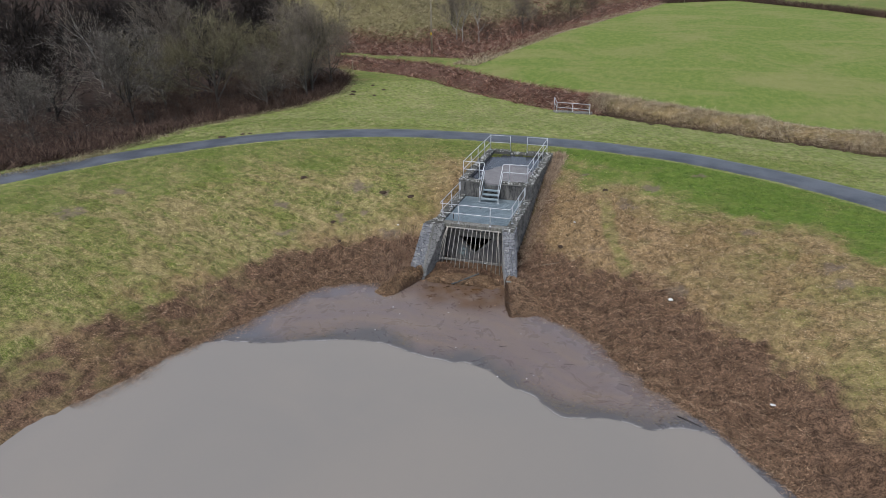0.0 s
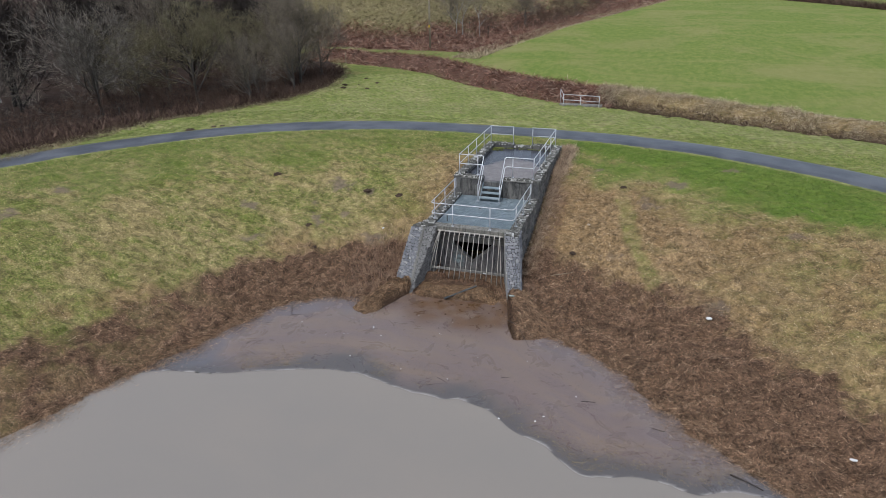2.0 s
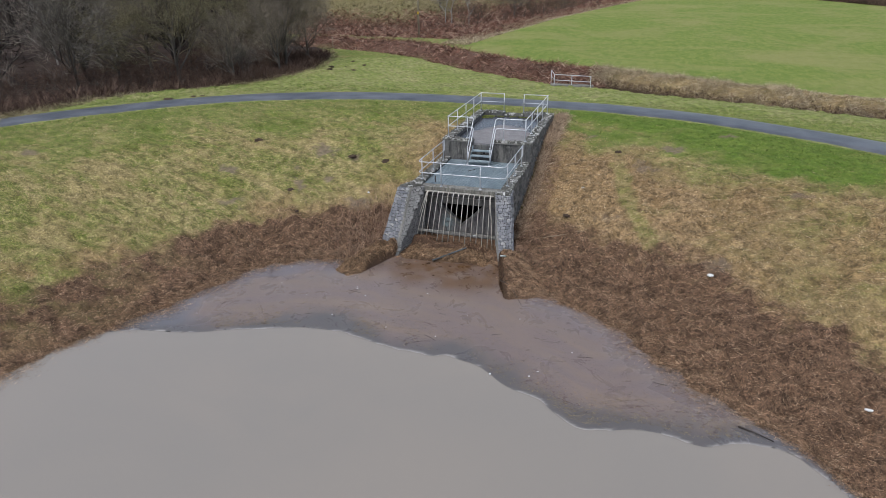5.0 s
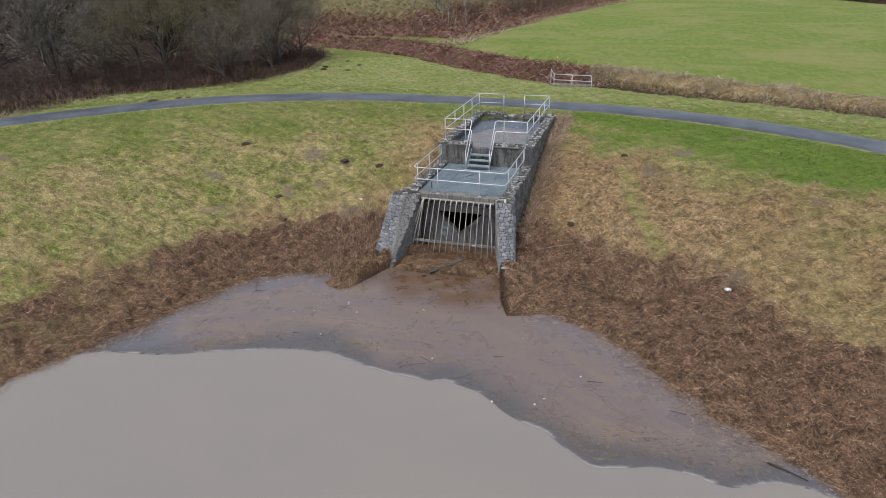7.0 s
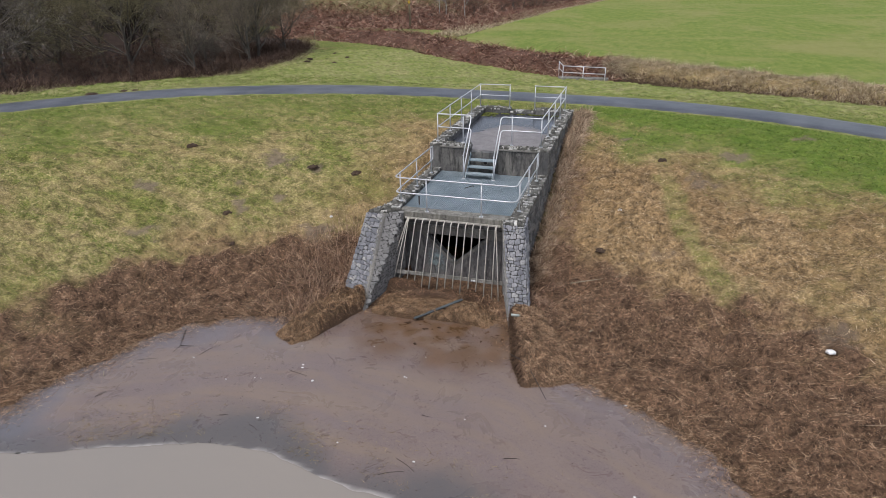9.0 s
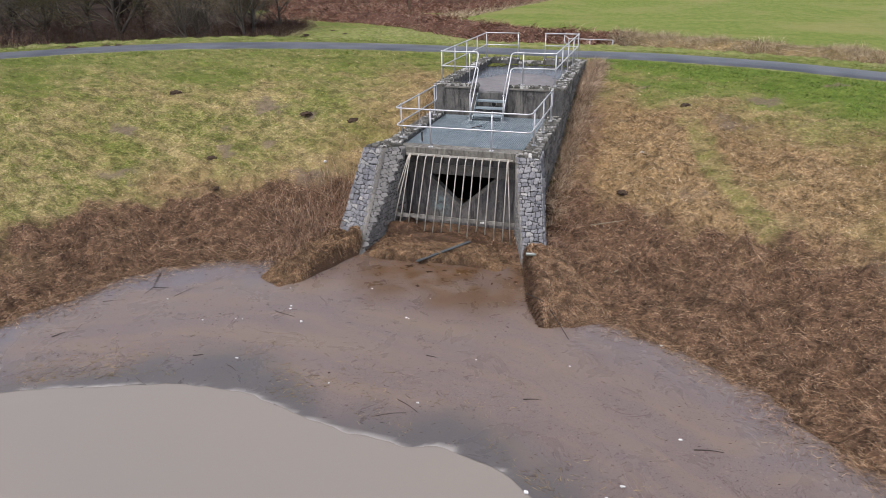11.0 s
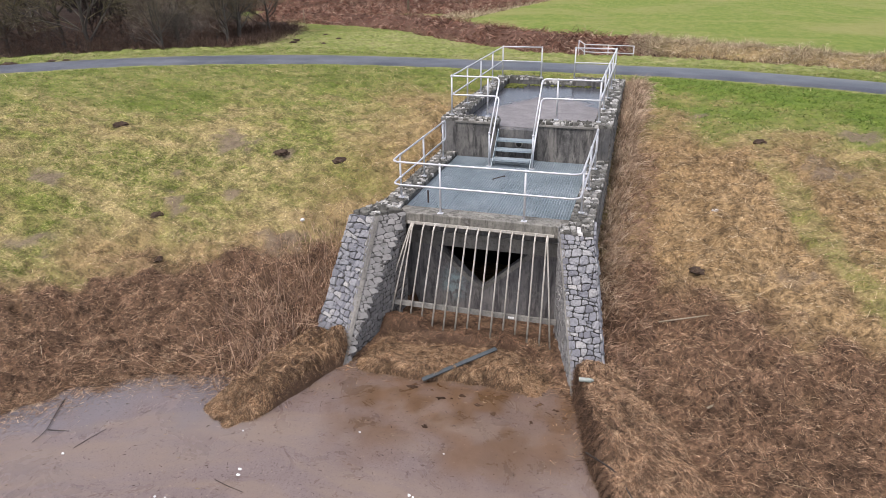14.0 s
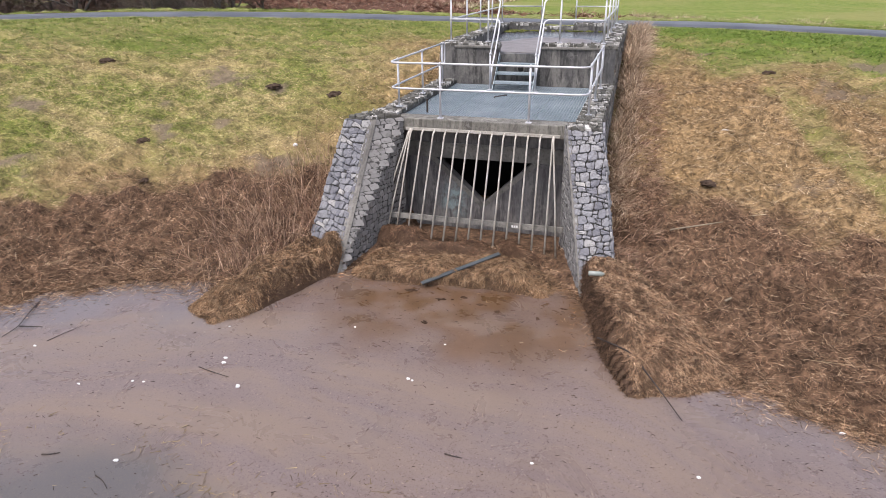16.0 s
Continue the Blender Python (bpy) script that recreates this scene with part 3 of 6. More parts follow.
def zones(x, y):
    z, ds, dc, pond, basin, s = land(x, y)
    n1, n2 = fractal(x, y, 0.5, 3), fractal(x, y, 0.13, 11)
    edge = 0.9 + 0.6 * (n1 - 0.5) + 0.4 * (n2 - 0.5) + 0.5 * (fractal(x, y, 1.7, 13, 3) - 0.5)
    wrack = basin * (1 - step(edge - 0.2, edge + 0.16, z)) * (1 - 0.45 * step(8, 15, -x) * step(0.42, 0.6, fractal(x, y, 1.1, 47, 3)))
    right = step(1.8, 3.0, x)
    straw = basin * right * (1 - step(2.2, 2.75, z - 0.35 * (1 - step(4, 10, x)) + 0.9 * (n1 - 0.5) + 0.7 * (n2 - 0.5)))
    straw = straw * (1 - 0.75 * step(0.0, 0.5, 1 - np.abs(x - 7.1 - 0.3 * (4 - y) + 1.2 * (n1 - 0.5)) / 0.5) * step(-2.5, 0, y) * (1 - step(5.5, 7.5, y)))
    straw = straw * (1 - 0.28 * step(7.2, 8.6, x) * step(0.46, 0.6, fractal(x, y, 0.9, 17)))
    straw = straw * (1 - 0.4 * step(10.5, 15, x + 0.25 * y) * step(0.4, 0.6, n1))
    near = (1 - right) * basin * (1 - step(1.0, 4.8, np.abs(x + 2.2) + 3.5 * (n1 - 0.5))) * (1 - step(9, 12, y))
    straw = np.maximum(straw * (1 - 0.12 * step(9, 14, x)), 0.8 * near)
    wash = basin * (1 - right) * (1 - step(0.0, 0.6, z - edge)) * 0.75 * step(0.38, 0.58, n1)
    straw = np.maximum(straw, wash)
    lush = np.where(basin, step(0.6, 0.85, s + 0.5 * (n1 - 0.5)) * (0.45 + 0.55 * right), 0.4 * step(0.3, 0.55, n1) + 0.25)
    field = inside(x, y, FIELD_EDGE).astype(float)
    verge = ~basin & (dc < 40) & (y > -10) & (field < 0.5)
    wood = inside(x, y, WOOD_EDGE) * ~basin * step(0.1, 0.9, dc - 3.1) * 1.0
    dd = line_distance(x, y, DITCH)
    # the same dark tone along the ditch bottom stands for its shade
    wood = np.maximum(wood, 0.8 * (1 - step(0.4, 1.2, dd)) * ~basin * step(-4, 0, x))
    bracken = (1 - step(2.6, 4.6, line_distance(x, y, BANK) + 1.5 * (n1 - 0.5))) * (1 - step(2, 6, x)) * ~basin * step(6, 9, dc)
    rise = hill_rise(x, y)
    far = (y > 70 - 0.1 * x) & (field < 0.5) & ~basin & (x < 40)
    bracken = np.maximum(bracken, far * (1 - step(1, 9, rise + 10 * (n2 - 0.5))) * step(-9.5, -8, rise))
    hill = far * step(1, 9, rise + 10 * (n2 - 0.5))
    pale = (1 - step(2.4, 4.2, line_distance(x, y, BANK))) * step(2, 5, x) * ~basin * 1.0
    bare = np.zeros(np.shape(x))
    for bx, by, br in BARE:
        bare = np.maximum(bare, 1 - step(0.55, 1.1, np.hypot((x - bx) / 1.25, y - by) / br + 2.6 * (fractal(x, y, 2.6, 23) - 0.5)))
    return dict(z=z, ds=ds, dc=dc, pond=pond, basin=basin, s=s, wrack=wrack, straw=np.maximum(straw, 0.8 * pale), lush=lush * (1 - wrack), field=field, verge=verge * (1 - pale), wood=wood, bracken=bracken, hill=hill, bare=0.8 * bare * (basin > 0), n1=n1, n2=n2, dd=dd)


BARE = [(-9.2, 4.7, 0.56), (-12.96, 0.9, 0.38), (-9.1, 1.4, 0.45), (-11.4, -1.2, 0.43), (-5.7, 1.1, 0.50), (-9.7, 2.6, 0.20), (-7.9, 2.4, 0.22), (-22.4, -6.1, 0.62), (-22.2, -2.7, 0.56), (-7.5, 4.6, 0.28), (4.85, 10.0, 0.45), (6.4, 1.6, 0.31), (9.2, 8.6, 0.38), (7.9, 6.0, 0.44), (12.1, 11.3, 0.38), (14.3, 3.5, 0.44), (17.8, 0.2, 0.56), (17.9, -1.5, 0.44), (11, -2, 0.38)]


def relief(x, y, q):
    """Height with the tussocks and matted lumps."""
    lump = fractal(x, y, 1.3, 21, 4) - 0.5
    tuft = fractal(x, y, 3.2, 31, 3) - 0.5
    amp = np.where(q["basin"], 0.24 + 0.26 * q["straw"], 0.3) * (1 - 0.92 * q["field"])
    near_path = 1 - (1 - step(0.3, 2.0, q["dc"])) * 0.85
    near_path = np.where((~q["basin"]) & (q["dc"] < 4.5), 0.12, near_path)
    z = q["z"] + np.where(q["pond"], 0, amp * near_path * (lump + 1.0 * tuft) * step(0, 0.8, q["ds"]) + 0.6 * q["wrack"] * (fractal(x, y, 2.6, 41, 4) - 0.42 + 0.45 * (fractal(x, y, 4.6, 43, 2) - 0.5)) * step(0, 0.5, q["ds"]))
    z = np.where(q["pond"], z, np.maximum(z, 0.07 * step(0, 0.4, q["ds"])))
    z = z - 0.75 * np.where(q["basin"], 0, np.exp(-((q["dd"] + 0.6) / 1.5) ** 2)) * step(8, 12, q["dc"])
    z = np.where((np.abs(x) < 2.08) & (y > 0.5) & (y < 11.8), -0.3, z)
    z = np.where((np.abs(x) < 1.75) & (y > -0.8) & (y <= 0.5), np.minimum(z, 0.08), z)
    z = z + 0.9 * np.where(q["basin"], 0, np.exp(-(line_distance(x, y, BANK) / 1.9) ** 2)) * step(8, 12, q["dc"])
    return z


def graded(marks):
    out = []
    for a, b, d in marks:
        out += list(np.arange(a, b - d * 0.5, d))
    return np.array(out + [marks[-1][1]])


gx = graded([(-1500, -300, 200), (-300, -100, 25), (-100, -40, 2.2), (-40, -30, 0.5), (-30, -17, 0.22), (-17, 17, 0.122), (17, 23, 0.22), (23, 44, 0.6), (44, 110, 2.5), (110, 310, 20), (310, 1510, 150)])
gy = graded([(-1500, -300, 150), (-300, -70, 20), (-70, -22, 2), (-22, -13, 0.3), (-13, 13, 0.132), (13, 20, 0.22), (20, 34, 0.7), (34, 60, 0.5), (60, 120, 2), (120, 260, 7), (260, 500, 20), (500, 2000, 150)])
X, Y = np.meshgrid(gx, gy)
Q = zones(X.ravel(), Y.ravel())
GZ = relief(X.ravel(), Y.ravel(), Q)
nx, ny = len(gx), len(gy)
ii = (np.arange(ny - 1)[:, None] * nx + np.arange(nx - 1)[None, :]).ravel()
ground = big_mesh("ground", np.stack([X.ravel(), Y.ravel(), GZ], 1), np.stack([ii, ii + 1, ii + nx + 1, ii + nx], 1), GROUND, True)
for key in ("lush", "straw", "wrack", "verge", "field", "hill", "bracken", "wood", "bare"):
    a = ground.data.attributes.new(key, "FLOAT", "POINT")
    a.data.foreach_set("value", np.ascontiguousarray(Q[key], dtype=np.float32))
tagged(ground, "grassy embankment basin with green turf and brown matted straw", "ground", kind="structure")


def height_at(x, y):
    x, y = np.atleast_1d(np.asarray(x, float)), np.atleast_1d(np.asarray(y, float))
    q = zones(x, y)
    return relief(x, y, q), q


def ground_z(x, y):
    return float(height_at(x, y)[0][0])


# the asphalt path along the crest
n_path = 6 * 20
line = CREST[0:n_path]
tang = np.gradient(line, axis=0)
tang /= np.linalg.norm(tang, axis=1)[:, None]
side = np.stack([-tang[:, 1], tang[:, 0]], 1)
side *= np.sign(((line - np.array([-4, -10])) * side).sum(1))[:, None]
rows_v, wid = [], 8
for k in range(wid + 1):
    f = k / wid
    off = 0.12 + np.interp(line[:, 0], [-20, -8, 3, 12], [2.75, 2.7, 2.6, 3.0]) * f
    p = line + side * off[:, None]
    if k in (0, wid):
        p = p + side * ((fractal(p[:, 0], p[:, 1], 1.1, 77) - 0.5) * 0.25)[:, None]
    top = crest_top(p[:, 0])
    camber = 0.07 * (1 - (2 * f - 1) ** 2)
    rows_v.append(np.stack([p[:, 0], p[:, 1], top + 0.03 + camber - (0.10 if k in (0, wid) else 0)], 1))
pv = np.concatenate(rows_v)
m_ = len(line)
ii = (np.arange(wid)[:, None] * m_ + np.arange(m_ - 1)[None, :]).ravel()
path_ob = big_mesh("path", pv, np.stack([ii, ii + 1, ii + m_ + 1, ii + m_], 1), ASPHALT, True)
tagged(path_ob, "narrow curved dark asphalt path with damp patches on the embankment crest", "path", kind="structure")

# pond and floating dust
water = mesh_object("water", [(-40, -70, 0), (40, -70, 0), (40, 2, 0), (-40, 2, 0)], [(0, 1, 2, 3)], WATER)
tagged(water, "still silty grey-brown pond water", "water", kind="structure")
RIM = spline([(-11.5, -11.6), (-10.3, -11.4), (-8.8, -10.95), (-7.2, -10.6), (-6.1, -10.1), (-4.4, -9.4), (-2.3, -8.9), (-0.6, -9.2), (1.06, -9.45), (2.5, -9.35), (3.4, -9.6), (3.9, -10), (4.8, -10.55), (5.6, -10.8), (6.3, -11.4), (7.06, -11.8), (8.3, -11.4), (9.3, -11.35), (10.2, -11.5), (11.5, -11.1), (12.5, -11.3), (14, -13.2), (15, -14.5)], 8)
sx, sy = np.arange(-12.5, 15.6, 0.1), np.arange(-15, -0.2, 0.1)
SX, SY = np.meshgrid(sx, sy)
fx, fy = SX.ravel(), SY.ravel()
rim_y = np.interp(fx, RIM[:, 0], RIM[:, 1]) + 0.35 * (fractal(fx, fy, 0.9, 5) - 0.5)
over = fy - rim_y
keep = (over > 0).reshape(SX.shape)
cell = keep[:-1, :-1] | keep[1:, :-1] | keep[:-1, 1:] | keep[1:, 1:]
nxs = len(sx)
ii = (np.arange(len(sy) - 1)[:, None] * nxs + np.arange(nxs - 1)[None, :])[cell]
snap = np.where(over < 0, fy - over, fy)
scum = big_mesh("floating_reed_dust", np.stack([fx, snap, np.full(len(fx), 0.006)], 1), np.stack([ii, ii + 1, ii + nxs + 1, ii + nxs], 1), SCUM, True)
nn = fractal(fx, fy, 0.8, 15)
for key, val in (("over", over), ("rim", (1 - step(0.15, 1.5, over + 1.9 * (nn - 0.5))) * 0.9), ("foam", (1 - step(0.0, 0.1, over)) * 0.55 * step(0.4, 0.58, fractal(fx, fy, 1.7, 19))), ("clear", np.clip((1 - step(0.2, 2.2, line_distance(fx, fy, SHORE) + 4.0 * (nn - 0.44))) * (0.8 * step(-2.2, -3.8, fx) + 0.3 * step(3, 5, fx)) + 0.1 * step(0.6, 0.74, fractal(fx, fy, 0.55, 29)), 0, 1)), ("rusty", (1 - step(1.3, 3.0, np.hypot((fx - 0.6) / 1.5, fy + 2.6) + 1.6 * (nn - 0.5))) * (0.45 + 0.55 * step(0.36, 0.6, fractal(fx, fy, 2.2, 37))))):
    a = scum.data.attributes.new(key, "FLOAT", "POINT")
    a.data.foreach_set("value", np.ascontiguousarray(val, dtype=np.float32))
tagged(scum, "brown wet mat of floating reed dust on the pond", "floating debris", kind="stuff")

# ---------------------------------------------------------------- rubble stonework
def clip_poly(poly, px, py, nx_, ny_):
    """The part of a polygon on the inner side of a line through p with the outward normal n."""
    out = []
    for (ax, ay), (bx, by) in zip(poly, poly[1:] + poly[:1]):
        da, db = (ax - px) * nx_ + (ay - py) * ny_, (bx - px) * nx_ + (by - py) * ny_
        if da <= 0:
            out.append((ax, ay))
        if (da < 0 < db) or (db < 0 < da):
            t = da / (da - db)
            out.append((ax + (bx - ax) * t, ay + (by - ay) * t))
    return out


def cells(poly, size, rng):
    """Rough rubble blocks in wavering courses that fill a convex polygon in the plane."""
    xs, ys = [p[0] for p in poly], [p[1] for p in poly]
    area = sum(ax * by - bx * ay for (ax, ay), (bx, by) in zip(poly, poly[1:] + poly[:1]))
    turn = 1 if area > 0 else -1
    waves = [(rng.uniform(2.2, 5.5), rng.uniform(0, 6.28), rng.uniform(0.06, 0.13) * size) for _ in range(4)]

    def course(x, base, row):
        return base + sum(h * math.sin(k * x / size * 0.35 + ph + row * 1.7) for k, ph, h in waves)
    found, row, y = [], 0, min(ys) - size * 0.4
    while y < max(ys) + size * 0.3:
        tall = size * rng.uniform(0.62, 1.2)
        x = min(xs) - size * rng.uniform(0.1, 0.9)
        lean = rng.uniform(-0.12, 0.12) * size
        while x < max(xs):
            wide = size * rng.uniform(0.65, 1.75)
            lean2 = rng.uniform(-0.16, 0.16) * size
            cut = rng.uniform(-0.12, 0.12) * size
            mid = x + wide * rng.uniform(0.35, 0.65)
            bands = [(0.0, 1.0)] if wide > size * 0.85 or rng.random() < 0.6 else [(0.0, 0.52), (0.52, 1.0)]
            for f0, f1 in bands:
                c = []
                for px, f, dx in ((x, f0, -lean), (mid, f0, 0), (x + wide, f0, -lean2), (x + wide, f1, lean2), (mid, f1, 0), (x, f1, lean)):
                    c.append((px + dx, course(px, y, row) * (1 - f) + course(px, y + tall, row + 1) * f + (cut if px == mid else 0)))
                for (ax, ay), (bx, by) in zip(poly, poly[1:] + poly[:1]):
                    c = clip_poly(c, ax, ay, (by - ay) * turn, (ax - bx) * turn)
                    if len(c) < 3:
                        break
                if len(c) >= 3:
                    found.append(c)
            x += wide
            lean = lean2
        y += tall
        row += 1
    return found


def stones(parent, origin, u, v, poly, lift, size, material, seed, proud=0.035, joint=0.012, name="stone", rough=0.012):
    """Rubble stones set on a face: origin plus u and v directions; lift: how far its third corner stands out."""
    rng = random.Random(seed)
    o, u, v = Vector(origin), Vector(u).normalized(), Vector(v)
    v = (v - u * v.dot(u)).normalized()
    n = u.cross(v)
    for c in cells(poly, size, rng):
        cx, cy = sum(p[0] for p in c) / len(c), sum(p[1] for p in c) / len(c)
        soft_c = []
        for (ax, ay), (bx, by) in zip(c, c[1:] + c[:1]):
            if math.hypot(ax - bx, ay - by) < 0.02:
                soft_c.append(((ax + bx) / 2, (ay + by) / 2))
                continue
            soft_c += [(ax * 0.76 + bx * 0.24, ay * 0.76 + by * 0.24), (ax * 0.24 + bx * 0.76, ay * 0.24 + by * 0.76)]
        reach = sum(math.hypot(x - cx, y - cy) for x, y in soft_c) / len(soft_c)
        if reach < 0.03 or len(soft_c) < 3:
            continue
        (bu, bv), (cu, cv), (du, dv) = poly[1], poly[2], poly[3]
        side_ = cu * cy - cv * cx
        p_u, p_v = (bu, bv) if side_ < 0 else (du, dv)
        det = p_u * cv - p_v * cu
        gu, gv = -p_v * lift / det, p_u * lift / det
        k1 = max(0.5, 1 - joint / reach)
        h = proud * rng.uniform(0.6, 1.3)
        tx, ty = rng.uniform(-0.12, 0.12), rng.uniform(-0.12, 0.12)
        verts, m = [], len(soft_c)
        for k, z in ((k1, -0.03), (k1 * 0.98, h * 0.7), (k1 * 0.85, h)):
            for x, y in soft_c:
                lx, ly = (x - cx) * k, (y - cy) * k
                verts.append(u * lx + v * ly + n * (z + gu * lx + gv * ly + (lx * tx + ly * ty if z > 0 else 0) + (rng.uniform(-rough, rough) if z > 0 else 0)))
        verts.append(n * (h + rng.uniform(-0.004, 0.012)))
        faces = []
        for r in (0, 1):
            faces += [(r * m + i, r * m + (i + 1) % m, (r + 1) * m + (i + 1) % m, (r + 1) * m + i) for i in range(m)]
        faces += [(2 * m + i, 2 * m + (i + 1) % m, 3 * m) for i in range(m)]
        ob = mesh_object(name, verts, faces, material, parent, False)
        ob.location = o + u * cx + v * cy + n * (gu * cx + gv * cy)


def face_stones(parent, a, b, c, d, size, material, seed, **kw):
    """Stones on the four-cornered face a, b, c, d, counter-clockwise as seen from outside."""
    a, b, c, d = (Vector(p) for p in (a, b, c, d))
    u = (b - a).normalized()
    v = (d - a) - u * (d - a).dot(u)
    v.normalize()
    poly = [((p - a).dot(u), (p - a).dot(v)) for p in (a, b, c, d)]
    stones(parent, a, u, v, poly, (c - a).dot(u.cross(v)), size, material, seed, **kw)


# ---------------------------------------------------------------- the inlet structure
inlet = thing("inlet_structure", "stone-faced concrete inlet structure with stepped platforms in the bank", "inlet structure")
WI, WO = 1.86, 2.3


def side_walls():
    made = {}
    for s in (-1, 1):
        for key, y0, y1, z1 in (("lower", -0.15, 4.62, 2.70), ("upper", 4.62, 12.1, 3.62)):
            bm = bmesh.new()
            x0, x1 = sorted((s * WI, s * WO))
            block(bm, x0, x1, y0, y1, -0.5, z1)
            soften(bm, 0.02)
            w = part("side_wall", bm, CONCRETE_DARK, inlet)
            made[s, key] = w
            xa, xb = sorted((s * (WI - 0.02), s * (WO + 0.05)))
            face_stones(w, (xa, y0 - 0.02, z1), (xb, y0 - 0.02, z1), (xb, y1, z1), (xa, y1, z1), 0.13, COPING, 40 + s + int(y0), proud=0.04, joint=0.008, name="coping_stone", rough=0.018)
            if s > 0:
                face_stones(w, (WO, y0, 0.2), (WO, y1, 0.2), (WO, y1, z1), (WO, y0, z1), 0.25, STONE_OLD, 60 + int(y0), proud=0.03)
            else:
                face_stones(w, (-WO, y1, 0.2), (-WO, y0, 0.2), (-WO, y0, z1), (-WO, y1, z1), 0.34, STONE_OLD, 70 + int(y0), proud=0.03)
    return made


def wing_wall(a, b, c, d, a2, b2, c2, d2, seed):
    """A battered wing: a inner back, b inner front, c outer front, d outer back; the lower corners after them."""
    left = b[0] < 0
    bm = bmesh.new()
    if left:
        sides_ = [(c2, b2, b, c), (b2, a2, a, b), (c, b, a, d), (d2, c2, c, d), (a2, d2, d, a)]
    else:
        sides_ = [(b2, c2, c, b), (a2, b2, b, a), (a, b, c, d), (c2, d2, d, c), (d2, a2, a, d)]
    for p, q, r, t in sides_:
        p, q, r, t = (bm.verts.new(v_) for v_ in (p, q, r, t))
        bm.faces.new((p, q, r))
        bm.faces.new((p, r, t))
    bmesh.ops.remove_doubles(bm, verts=bm.verts, dist=0.0005)
    w = part("wing_wall", bm, MORTAR, inlet)
    if left:
        face_stones(w, c2, b2, b, c, 0.125, STONE, seed, joint=0.006, rough=0.012)
        face_stones(w, b2, a2, a, b, 0.12, STONE_FLUSH, seed + 1, proud=0.008, joint=0.004, rough=0.006)
        face_stones(w, c, b, a, d, 0.17, COPING, seed + 2, proud=0.05, joint=0.012, name="coping_stone", rough=0.02)
        face_stones(w, d2, c2, c, d, 0.2, STONE, seed + 3)
    else:
        face_stones(w, b2, c2, c, b, 0.125, STONE, seed, joint=0.006, rough=0.012)
        face_stones(w, a2, b2, b, a, 0.12, STONE_FLUSH, seed + 1, proud=0.008, joint=0.004, rough=0.006)
        face_stones(w, a, b, c, d, 0.17, COPING, seed + 2, proud=0.05, joint=0.012, name="coping_stone", rough=0.02)
        face_stones(w, c2, d2, d, c, 0.2, STONE, seed + 3)
    # cast edge strip between the inner face and the sloping front
    bm = bmesh.new()
    p, q = Vector(b2), Vector(b)
    e = (Vector(c) - Vector(b)).normalized() * 0.09
    f = (Vector(a) - Vector(b)).normalized() * 0.07
    up = Vector((0, 0, 0.0))
    g = (e + f).normalized() * -0.03
    hexa(bm, [p + g, p + e + g, p + e * 0.6 + f * 0.6, p + f + g], [q + g + up, q + e + g, q + e * 0.6 + f * 0.6, q + f + g])
    part("edge_strip", bm, CONCRETE, w)
    return w


side_walls()
wing_wall((-1.68, -0.12, 2.66), (-2.2, -0.52, 2.66), (-2.78, -0.58, 2.66), (-2.34, 0.3, 2.70), (-1.72, -0.12, -0.4), (-2.40, -2.65, -0.4), (-3.38, -2.12, -0.4), (-2.5, 0.3, -0.4), 101)
wing_wall((1.66, -0.12, 2.66), (1.74, -0.5, 2.66), (2.40, -0.55, 2.66), (2.34, 0.3, 2.70), (1.7, -0.12, -0.4), (2.44, -2.42, -0.4), (3.02, -2.35, -0.4), (2.42, 0.3, -0.4), 121)


